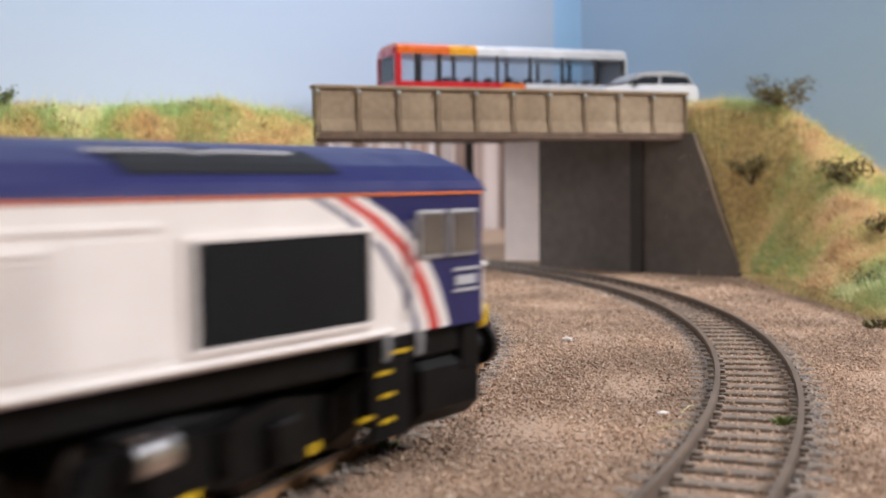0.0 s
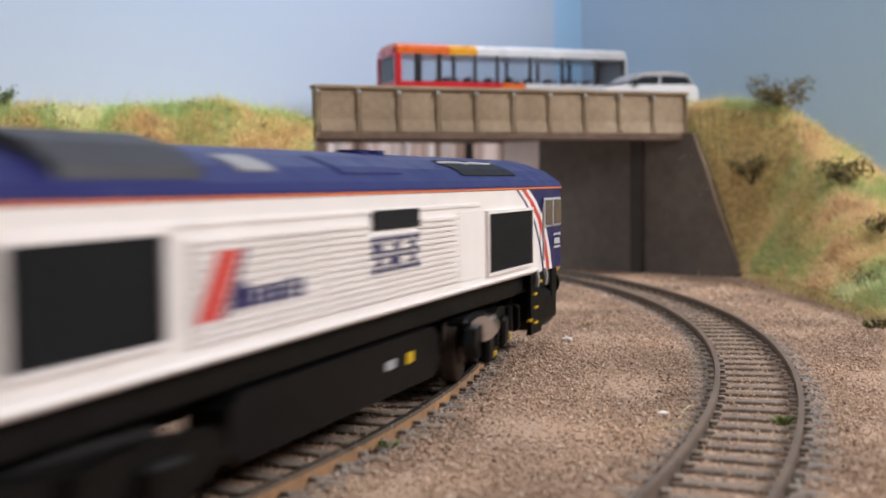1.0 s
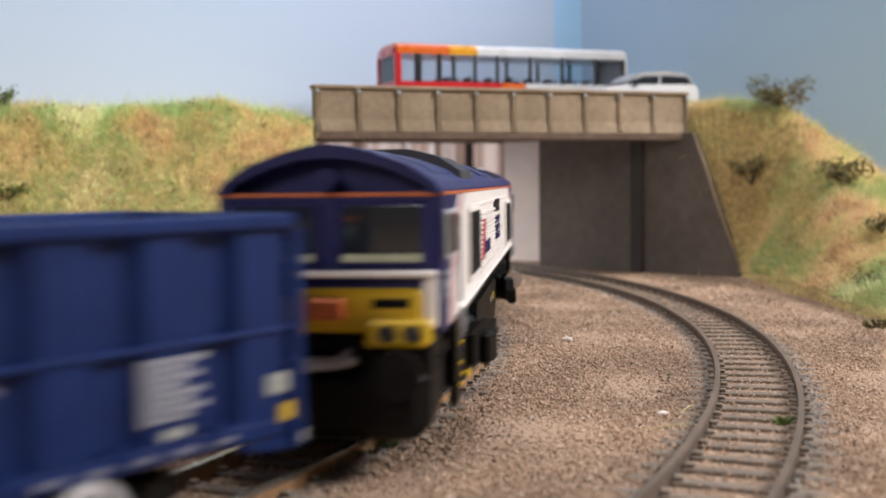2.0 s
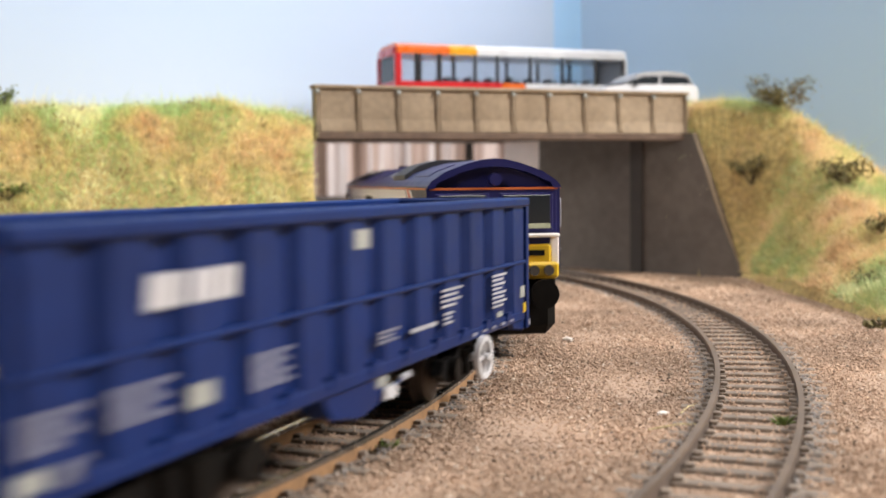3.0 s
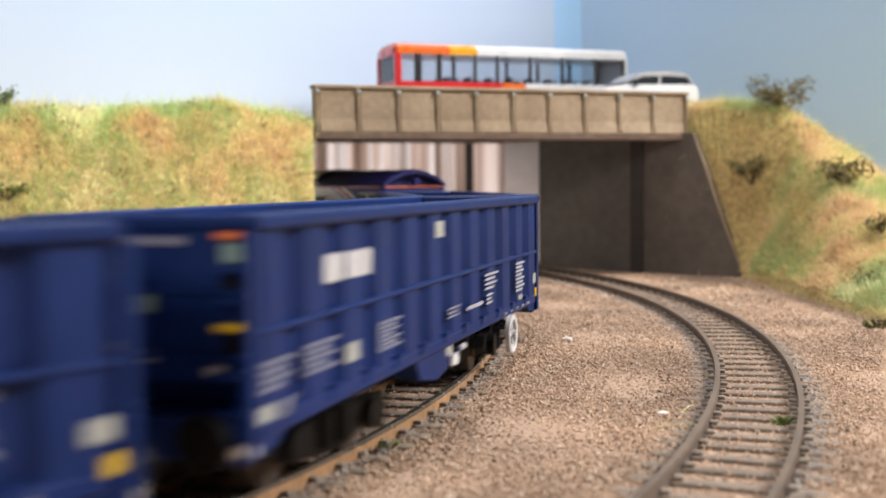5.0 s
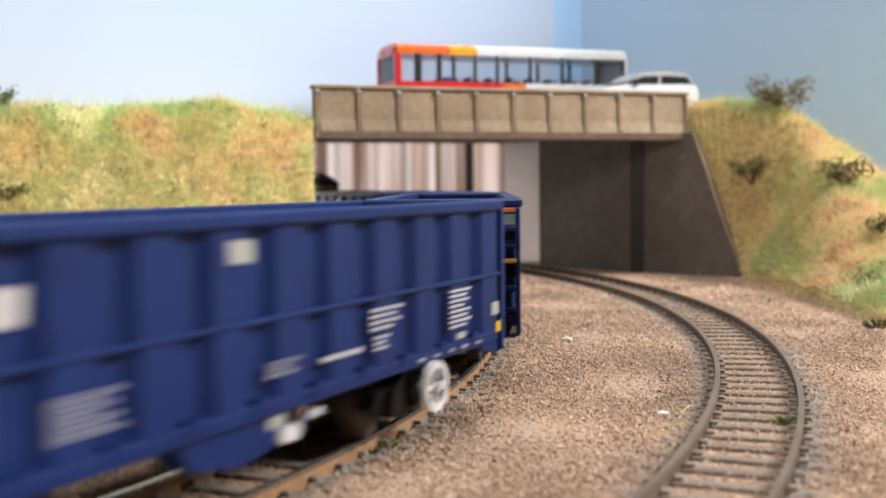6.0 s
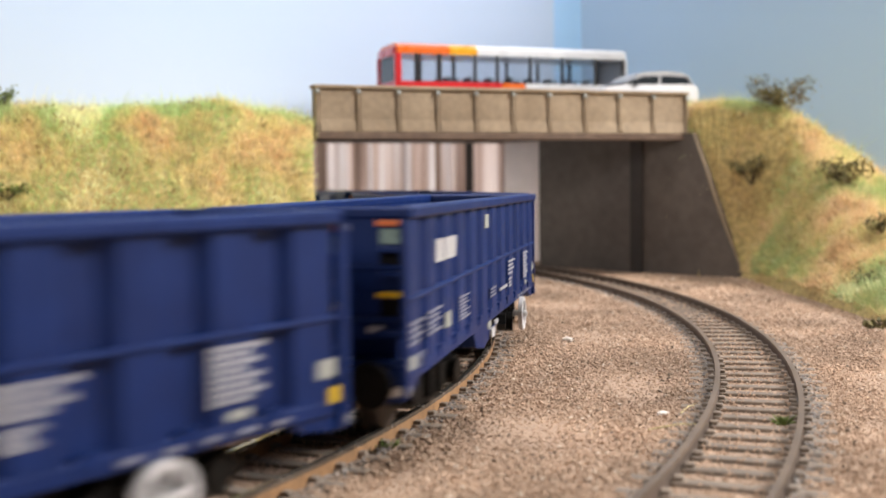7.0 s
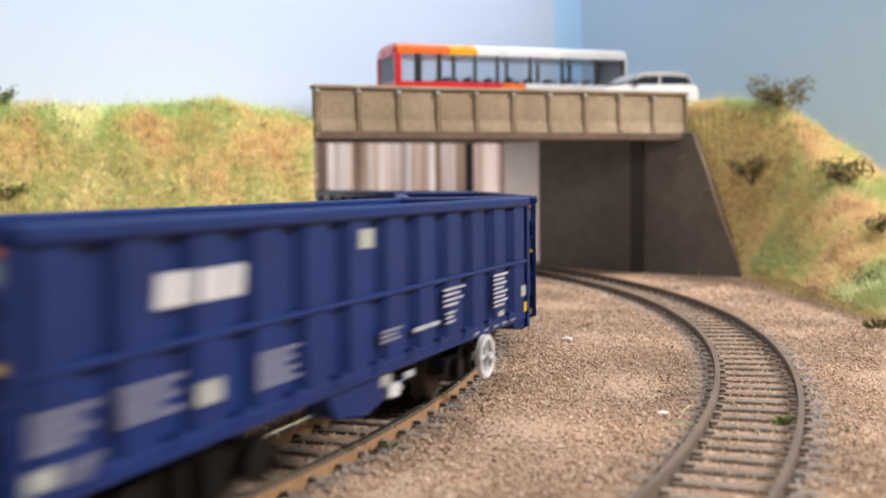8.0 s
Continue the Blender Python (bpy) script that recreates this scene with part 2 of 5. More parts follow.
def boards():
    def panel(name, p, q, z0, z1, m, label, thick=6):
        p, q = Vector(p), Vector(q)
        d = (q - p).normalized()
        n = Vector((-d.y, d.x)) * thick
        s = Shape().prism([tuple(p), tuple(q), tuple(q + n), tuple(p + n)], "z", z0, z1)
        return tagged(part(name, s, m), label, "backdrop", kind="structure")
    k = Vector((-45, 660))
    corner = k + ALONG * 142
    panel("backdrop_1", tuple(k - ALONG * 620), tuple(k - ALONG * 150), -1, 420, M_LEFTSKY, "pale painted sky board behind the bank")
    panel("backdrop_2", tuple(k - ALONG * 150), tuple(corner - ALONG * 19), 78, 420, M_LEFTSKY, "pale painted sky board above the bridge")
    panel("backdrop_3", tuple(corner - ALONG * 19), tuple(corner), 78, 420, M_STRIPSKY, "light blue painted strip at the board's corner")
    panel("backdrop_4", tuple(corner), (345, 521), -1, 420, M_RIGHTSKY, "blue painted sky board behind the slope")


def deck_point(u, v=0.0):
    p = DECK_A + ALONG * u + BACK * v
    return p.x, p.y


SPAN = (DECK_B - DECK_A).length


def bridge():
    root = new("road_bridge")
    root.matrix_basis = mm(DECK_A.x, DECK_A.y, 0, 0, 0, DECK_TURN)
    tagged(root, "weathered brown concrete road bridge on dark abutments", "bridge")
    zb, zt = 66.6, 86.5
    part("girder", Shape().box(0, SPAN, 0, 5, zb, zt - 1.5), M_CONCRETE, root)
    part("coping", Shape().box(-0.8, SPAN + 0.8, -1.5, 6, zt - 1.5, zt, 0.3), M_CONCRETE, root)
    part("lower_flange", Shape().box(-0.4, SPAN + 0.4, -1.5, 6, zb - 3, zb, 0.3), M_DARKSTAIN, root, "rust-stained lower flange")
    n = 10
    for i in range(n + 1):
        u = 0.8 + (SPAN - 1.6) * i / n
        part("stiffener", Shape().box(u - 0.55, u + 0.55, -1.3, 0, zb, zt - 1.6, 0.2), M_CONCRETE, root)
        part("bolt", Shape().box(u - 1.0, u + 1.0, -2.0, -1.1, zt - 3.6, zt - 1.9, 0.3), M_PLATE, root)
        if i < n:
            w = (SPAN - 1.6) / n
            s = Shape().prism([(0, zb + 0.3), (-1.25, zb + 0.3), (-1.1, zb + 1.6), (-0.4, zb + 5.5), (-0.4, zt - 2.8), (0, zt - 2.8)], "x", u + 1.2, u + w - 1.2)
            part("panel", s, M_CONCRETE, root)
    part("deck", Shape().prism([(1, 6), (SPAN + 1, 6), (SPAN + 1, 150), (38, 150)], "z", zb + 1, 78.95), M_WALL, root)
    rd = Shape().prism([(1.2, 6.5), (SPAN + 40, 6.5), (SPAN + 40, 148), (38, 148)], "z", 79.0, 80.0)
    rd.turn(Matrix.Translation((DECK_A.x, DECK_A.y, 0)) @ Matrix.Rotation(radians(DECK_TURN), 4, "Z"))
    tagged(part("road", rd, mat("asphalt", (0.06, 0.06, 0.06), 0.9, grain=0.3, size=1.5)), "dark asphalt road across the bridge", "road", kind="structure")
    return root


M_CORNER = mat("dark_corner", (0.058, 0.048, 0.043), 0.9, grain=0.15, size=5)


def abutment():
    root = tagged(new("bridge_abutment"), "dark grey abutment with a sloping wing wall", "abutment")
    s = Shape().prism([(97.5, 547), (51, 590.6), (57, 597), (104, 553)], "z", -1, 68)
    part("inner_wall", s, M_WALL, root)
    # narrow upright strip, darker than the walls beside it
    s = Shape().prism([(97.2, 546.6), (92.2, 551.3), (92.9, 552.2), (98.2, 547.4)], "z", -1, 67.8)
    part("corner_pier", s, M_CORNER, root, "dark vertical strip at the corner")
    # wing wall: its top slopes down to the ground
    a, b = Vector((97.9, 547.0)), Vector((137.5, 515.0))
    d = (b - a).normalized()
    n = Vector((d.y, -d.x)) * -5
    top = a + d * 26
    pts = []
    for q in (Vector((0, 0)), n):
        for p, z in ((a, -1), (b, -1), (b, 1.5), (top, 67), (a, 67)):
            pts.append((p.x + q.x, p.y + q.y, z))
    s = Shape().poly(pts, [(0, 1, 2, 3, 4), (9, 8, 7, 6, 5), (0, 5, 6, 1), (1, 6, 7, 2), (2, 7, 8, 3), (3, 8, 9, 4), (4, 9, 5, 0)])
    part("wing_wall", s, M_WALL, root)
    e = Shape().tube([(top.x + n.x * 0.3, top.y + n.y * 0.3, 67.0), (118.0 + 9.5, 530.6 - 7.2, 36.0), (b.x + n.x * 0.2, b.y + n.y * 0.2, 1.0)], [0.6, 0.9, 0.7], 6)
    part("edge_filler", e, M_CONCRETE, root, "rough pale filler along the sloping edge")
    return root


def grid_sheet(name, xs, ys, height, material, label, category, skew=0.0):
    X, Y = np.meshgrid(xs, ys)
    if skew:
        X = skew * Y - X
    Z = height(X, Y)
    for i in range(X.shape[0]):
        for j in range(X.shape[1]):
            if Z[i, j] > 0.5:
                Z[i, j] += 2.2 * noise.noise((X[i, j] / 14, Y[i, j] / 14, 3)) + 1.2 * noise.noise((X[i, j] / 5, Y[i, j] / 5, 8))
            else:
                Z[i, j] -= 4.0
    V = np.stack([X, Y, Z], -1).reshape(-1, 3)
    nx = len(xs)
    F = [(r * nx + q, r * nx + q + 1, (r + 1) * nx + q + 1, (r + 1) * nx + q) for r in range(len(ys) - 1) for q in range(nx - 1)]
    ob = from_arrays(name, V, F, material)
    return tagged(ob, label, category, kind="structure")


M_TURF = mat("grass_mat", (0.52, 0.42, 0.18), 0.95, grain=0.45, size=2.5, bump=0.8, second=(0.46, 0.33, 0.14))


def banks():
    grid_sheet("ground_slope_right", np.linspace(80, 480, 130), np.linspace(200, 760, 170), bank_right, M_TURF, "grassy slope beside the outer track", "slope")
    grid_sheet("ground_bank_left", np.linspace(1, 540, 180), np.linspace(150, 640, 150), bank_left, M_TURF, "grassy bank behind the train", "bank", -0.112)


def track(name, ring, a0, a1, label, side_mat, top_mat):
    root = tagged(new(name), label, "track")
    n = int((a1 - a0) * ring[2] / 6)
    for off in (-8.25, 8.25):
        for nm, w, z0, z1, m in (("rail", 0.9, -0.6, RAIL - 0.15, side_mat), ("rail_head", 1.1, RAIL - 0.75, RAIL, top_mat)):
            s = Shape()
            rows = []
            for i in range(n + 1):
                a = a0 + (a1 - a0) * i / n
                rows.append([s.bm.verts.new((*on(ring, a, off + o), z)) for o, z in ((-w / 2, z0), (w / 2, z0), (w / 2, z1), (-w / 2, z1))])
            for p, q in zip(rows, rows[1:]):
                for k in range(4):
                    s.bm.faces.new((p[k], p[(k + 1) % 4], q[(k + 1) % 4], q[k]))
            part(nm, s, m, root)
    return root


def sleeper_mesh():
    s = Shape()
    s.box(-14.5, 14.5, -1.45, 1.45, -1.7, 0, 0.18)
    for r in (-8.25, 8.25):
        for d in (-1.25, 1.25):
            s.box(r + d - 0.75, r + d + 0.75, -0.85, 0.85, -0.05, 0.7, 0.15)
    return s


def lay_sleepers(root, ring, a0, a1, first):
    """Sleepers, each a piece of its own, with the chairs that hold the rails."""
    pitch = 8.3 / ring[2]
    n = int((a1 - a0) / pitch)
    for i in range(n):
        a = a0 + (i + 0.5) * pitch
        x, y = on(ring, a, random.uniform(-0.3, 0.3))
        m = mm(x, y, 0, 0, 0, math.degrees(a) + random.uniform(-0.9, 0.9))
        o = again(first, m, root)
        o.name = "sleeper"


def scatter_stones(name, pts, sizes, material, label):
    """Many eight-sided grains in one mesh."""
    n = len(pts)
    base = np.array([(1, 0, 0), (-1, 0, 0), (0, 1, 0), (0, -1, 0), (0, 0, 1), (0, 0, -1)], float)
    rng = np.random.default_rng(4)
    v = base[None] * rng.uniform(0.6, 1.35, (n, 6, 1)) + rng.normal(0, 0.18, (n, 6, 3))
    t = rng.uniform(0, 6.283, n)
    tilt = rng.uniform(-0.9, 0.9, n)
    c, s = np.cos(t), np.sin(t)
    ct, st = np.cos(tilt), np.sin(tilt)
    y, z = v[..., 1] * ct[:, None] - v[..., 2] * st[:, None], v[..., 1] * st[:, None] + v[..., 2] * ct[:, None]
    x = v[..., 0]
    v = np.stack([x * c[:, None] - y * s[:, None], x * s[:, None] + y * c[:, None], z * 0.85], -1)
    v = v * sizes[:, None, None] + pts[:, None]
    f = np.array([(0, 2, 4), (2, 1, 4), (1, 3, 4), (3, 0, 4), (2, 0, 5), (1, 2, 5), (3, 1, 5), (0, 3, 5)])
    F = (np.arange(n)[:, None, None] * 6 + f[None]).reshape(-1, 3)
    ob = from_arrays(name, v.reshape(-1, 3), F, material)
    return tagged(ob, label, "ballast", kind="stuff")


def ring_offset(ring, x, y):
    return np.hypot(x - ring[0], y - ring[1]) - ring[2]


def ballast():
    rng = np.random.default_rng(7)
    out, grey, sizes, gsizes = [], [], [], []
    for (y0, y1, dens, lo, hi) in ((130, 330, 3.4, 0.21, 0.60), (330, 450, 2.4, 0.25, 0.64), (450, 660, 1.1, 0.36, 0.9)):
        area = (y1 - y0) * 260
        n = int(area * dens)
        x, y = rng.uniform(-110, 150, n), rng.uniform(y0, y1, n)
        keep = (np.abs(x) < y * 0.43) & (bank_right(x, y) < 3)
        x, y = x[keep], y[keep]
        r = lo + (hi - lo) * rng.power(0.7, len(x)) ** 2.2
        d = np.minimum(np.abs(ring_offset(NEAR, x, y)), np.abs(ring_offset(FAR, x, y)))
        inside = d < 8.25
        fr = np.abs(d - 8.25)
        # between the sleepers the grains lie low; none on the rails
        z = np.where(inside, -0.85 + rng.uniform(-0.2, 0.2, len(x)), -0.8 + rng.uniform(0, 0.5, len(x)) + 0.35 * np.sin(x / 9.0) * np.cos(y / 13.0))
        r = np.where(inside, np.minimum(r, 0.5), r)
        strewn = inside & (rng.random(len(x)) < 0.10)
        z = np.where(strewn, 0.0, z)
        r = np.where(strewn, np.minimum(r, 0.38), r)
        shoulder = (d > 9) & (d < 19)
        z = np.where(shoulder, np.maximum(z, -0.42 + 0.35 * rng.random(len(x))), z)
        ok = fr > 1.0
        stone = np.stack([x, y, z], -1)
        g = ok & (d > 8.9) & (d < 10.5 + 3 * rng.random(len(x))) & (rng.random(len(x)) < 0.7)
        out.append(stone[ok & ~g])
        sizes.append(r[ok & ~g])
        grey.append(stone[g])
        gsizes.append(r[g])
    scatter_stones("ballast", np.concatenate(out), np.concatenate(sizes), M_BALLAST, "loose brown and buff ballast stones between the tracks")
    scatter_stones("cinders", np.concatenate(grey), np.concatenate(gsizes), M_CINDER, "blue-grey cinders along the rails")


def grass_material(name, stops, scale, dying, green):
    m = bpy.data.materials.new(name)
    m.use_nodes = True
    n, l = m.node_tree.nodes, m.node_tree.links
    b = n["Principled BSDF"]
    b.inputs["Roughness"].default_value = 0.8
    b.inputs["Specular IOR Level"].default_value = 0.2
    co = n.new("ShaderNodeTexCoord")
    no = n.new("ShaderNodeTexNoise")
    no.inputs["Scale"].default_value = scale
    no.inputs["Detail"].default_value = 4
    no.inputs["Roughness"].default_value = 0.6
    l.new(co.outputs["Object"], no.inputs["Vector"])
    g = n.new("ShaderNodeNewGeometry")
    ma = n.new("ShaderNodeMath")
    ma.operation = "MULTIPLY_ADD"
    ma.inputs[1].default_value = 0.16
    l.new(g.outputs["Random Per Island"], ma.inputs[0])
    wide = n.new("ShaderNodeMapRange")
    wide.clamp = False
    wide.inputs[3].default_value, wide.inputs[4].default_value = -0.75 + green, 1.75 + green
    l.new(no.outputs["Fac"], wide.inputs[0])
    l.new(wide.outputs[0], ma.inputs[2])
    r = n.new("ShaderNodeValToRGB")
    while len(r.color_ramp.elements) < len(stops):
        r.color_ramp.elements.new(0.5)
    for i, (p, c) in enumerate(stops):
        r.color_ramp.elements[i].position = p
        r.color_ramp.elements[i].color = (*c, 1)
    l.new(ma.outputs[0], r.inputs[0])
    h = n.new("ShaderNodeHueSaturation")
    mr = n.new("ShaderNodeMapRange")
    mr.inputs[3].default_value, mr.inputs[4].default_value = 0.88, 1.12
    wn = n.new("ShaderNodeTexWhiteNoise")
    wn.noise_dimensions = "1D"
    l.new(g.outputs["Random Per Island"], wn.inputs["W"])
    l.new(wn.outputs["Value"], mr.inputs[0])
    l.new(mr.outputs[0], h.inputs["Value"])
    # patches of dead, orange-brown growth
    dead = n.new("ShaderNodeTexNoise")
    dead.inputs["Scale"].default_value = scale * 1.3
    dead.inputs["Detail"].default_value = 3
    off = n.new("ShaderNodeMapping")
    off.inputs["Location"].default_value = (3.7, 1.9, 5.2)
    l.new(co.outputs["Object"], off.inputs[0])
    l.new(off.outputs[0], dead.inputs["Vector"])
    fac = n.new("ShaderNodeMapRange")
    fac.inputs[1].default_value, fac.inputs[2].default_value = 0.48, 0.66
    fac.inputs[4].default_value = dying
    l.new(dead.outputs["Fac"], fac.inputs[0])
    mix = n.new("ShaderNodeMix")
    mix.data_type = "RGBA"
    mix.inputs[7].default_value = (0.72, 0.43, 0.22, 1)
    l.new(fac.outputs[0], mix.inputs[0])
    l.new(r.outputs[0], mix.inputs[6])
    l.new(mix.outputs[2], h.inputs["Color"])
    l.new(h.outputs[0], b.inputs["Base Color"])
    # thin fibres let light through
    thin = n.new("ShaderNodeBsdfTranslucent")
    l.new(h.outputs[0], thin.inputs[0])
    both = n.new("ShaderNodeMixShader")
    both.inputs[0].default_value = 0.38
    l.new(b.outputs[0], both.inputs[1])
    l.new(thin.outputs[0], both.inputs[2])
    l.new(both.outputs[0], n["Material Output"].inputs[0])
    return m


M_GRASS = grass_material("dry_grass_fibres", [(0.14, (0.49, 0.33, 0.18)), (0.32, (0.79, 0.58, 0.35)), (0.48, (0.82, 0.69, 0.41)),
                                              (0.62, (0.73, 0.69, 0.34)), (0.74, (0.48, 0.57, 0.25)), (0.86, (0.38, 0.49, 0.23)), (0.97, (0.76, 0.78, 0.46))], 28, 0.3, 0.04)
M_MEADOW = grass_material("meadow_grass_fibres", [(0.12, (0.56, 0.36, 0.20)), (0.28, (0.86, 0.62, 0.38)), (0.43, (0.90, 0.77, 0.44)),
                                                  (0.56, (0.80, 0.79, 0.38)), (0.68, (0.50, 0.68, 0.30)), (0.80, (0.66, 0.80, 0.39)), (0.92, (0.94, 0.97, 0.62))], 27, 0.32, 0.06)


def blades(name, roots, normals, lo, hi, width, label, seed, material):
    """Thin bent fibres, two triangles each."""
    rng = np.random.default_rng(seed)
    n = len(roots)
    ln = rng.uniform(lo, hi, n) * rng.uniform(0.6, 1.1, n) * np.where(rng.random(n) < 0.04, 1.9, 1.0)
    d = normals * 0.9 + np.array([0, 0, 0.45]) + rng.normal(0, 0.42, (n, 3))
    d /= np.linalg.norm(d, axis=1)[:, None]
    side = np.cross(d, rng.normal(0, 1, (n, 3)))
    side /= np.linalg.norm(side, axis=1)[:, None] + 1e-6
    bend = d + rng.normal(0, 0.35, (n, 3)) + np.array([0, 0, -0.15])
    w = width * rng.uniform(0.6, 1.3, n)[:, None]
    a, b = roots - side * w / 2, roots + side * w / 2
    mid = roots + d * (ln * 0.55)[:, None]
    c, e = mid - side * w * 0.4, mid + side * w * 0.4
    tip = mid + bend * (ln * 0.5)[:, None]
    V = np.stack([a, b, c, e, tip], 1).reshape(-1, 3)
    i = np.arange(n) * 5
    F = np.concatenate([np.stack([i, i + 1, i + 3], 1), np.stack([i, i + 3, i + 2], 1), np.stack([i + 2, i + 3, i + 4], 1)])
    return tagged(from_arrays(name, V, F, material), label, "grass", kind="stuff")


def slope_points(height, x, y):
    e = 0.8
    z = height(x, y)
    nx, ny = -(height(x + e, y) - height(x - e, y)) / (2 * e), -(height(x, y + e) - height(x, y - e)) / (2 * e)
    nrm = np.stack([nx, ny, np.ones_like(nx)], -1)
    nrm /= np.linalg.norm(nrm, axis=1)[:, None]
    return np.stack([x, y, z], -1), nrm


def rough(x, y):
    return np.array([2.2 * noise.noise((p / 14, q / 14, 3)) + 1.2 * noise.noise((p / 5, q / 5, 8)) for p, q in zip(x, y)])


def grass():
    rng = np.random.default_rng(11)
    n = 210000
    x, y = rng.uniform(84, 270, n), rng.uniform(290, 640, n)
    z = bank_right(x, y)
    keep = (z > 0.4) & (z > 6 * rng.random(n) ** 3) & (x < y * 0.45) & (x > y * 0.19)
    P, N = slope_points(bank_right, x[keep], y[keep])
    P[:, 2] += rough(P[:, 0], P[:, 1]) - 0.4
    blades("grass_slope", P, N, 2.4, 6.2, 0.26, "tan and green static grass fibres on the slope", 3, M_GRASS)
    n = 200000
    k, y = rng.uniform(1, 230, n), rng.uniform(300, 520, n)
    x = -0.112 * y - k
    z = bank_left(x, y)
    keep = (z > 0.4) & (x > -y * 0.45)
    P, N = slope_points(bank_left, x[keep], y[keep])
    P[:, 2] += rough(P[:, 0], P[:, 1]) - 0.4
    blades("grass_bank", P, N, 2.4, 6.2, 0.26, "yellow-green and straw static grass fibres on the bank", 5, M_MEADOW)


def undergrowth():
    """Small dead-leaf clumps among the grass of both banks."""
    rng = np.random.default_rng(31)
    V, F = [], []
    for height, n, xr, yr in ((bank_right, 330, (110, 230), (320, 560)), (bank_left, 150, (-200, -56), (385, 470))):
        for i in range(n):
            x, y = rng.uniform(*xr), rng.uniform(*yr)
            z = float(height(x, y))
            if z < 1.5 or (height is bank_left and x > -0.112 * y - 2):
                continue
            w = rng.uniform(0.8, 2.6)
            for k in range(int(10 + 14 * w)):
                c = np.array((x, y, z + 1.2)) + rng.normal(0, 1, 3) * np.array((w, w, w * 0.6))
                a, b = rng.normal(0, 1, 3), rng.normal(0, 1, 3)
                a, b = a / np.linalg.norm(a), b / np.linalg.norm(b)
                r = rng.uniform(0.3, 0.75)
                q = len(V)
                V += [c - a * r, c + b * r * 0.6, c + a * r, c - b * r * 0.6]
                F.append((q, q + 1, q + 2, q + 3))
    return tagged(from_arrays("undergrowth", np.array(V), F, M_SCRUB), "brown and olive dead-leaf clumps in the grass", "undergrowth", kind="stuff")


M_SCRUB = mat("scrub", (0.24, 0.17, 0.06), 0.85, grain=0.3, size=2, second=(0.30, 0.19, 0.09), random_part=0.5)
M_TWIG = mat("dry_twig", (0.10, 0.07, 0.04), 0.9, grain=0.3, size=2)
M_LEAF = mat("olive_foliage", (0.115, 0.105, 0.035), 0.8, grain=0.35, size=2, second=(0.17, 0.12, 0.04), random_part=0.45)
M_LEAFG = mat("green_foliage", (0.10, 0.16, 0.03), 0.8, grain=0.35, size=2, second=(0.18, 0.20, 0.05), random_part=0.4)


def bush(x, y, z, w, h, seed, leaf=None, n=420, label="olive-brown twiggy model bush on the grassy slope"):
    rng = np.random.default_rng(seed)
    root = tagged(new("bush"), label, "bush", "bushes on the banks")
    root.matrix_basis = mm(x, y, z)
    tips = []
    for i in range(9):
        t = rng.uniform(0, 6.283)
        p = Vector((0, 0, -1.5))
        q = Vector((math.cos(t) * w * rng.uniform(0.12, 0.28), math.sin(t) * w * 0.2, h * rng.uniform(0.3, 0.5)))
        e = q + Vector((math.cos(t) * w * rng.uniform(0.1, 0.3), math.sin(t) * w * 0.15, h * rng.uniform(0.15, 0.5)))
        part("branch", Shape().tube([p, q, e], [0.45, 0.3, 0.12], 5), M_TWIG, root)
        tips += [q, e, (q + e) / 2]
    V, F = [], []
    for i in range(n):
        c = np.array(tips[rng.integers(len(tips))]) + rng.normal(0, 1, 3) * np.array([w, w, h]) * 0.09
        a, b = rng.normal(0, 1, 3), rng.normal(0, 1, 3)
        a, b = a / np.linalg.norm(a), b / np.linalg.norm(b)
        r = rng.uniform(0.5, 1.3)
        k = len(V)
        V += [c - a * r, c + b * r * 0.6, c + a * r, c - b * r * 0.6]
        F.append((k, k + 1, k + 2, k + 3))
    ob = from_arrays("foliage", np.array(V), F, leaf or M_LEAF, root)
    return root


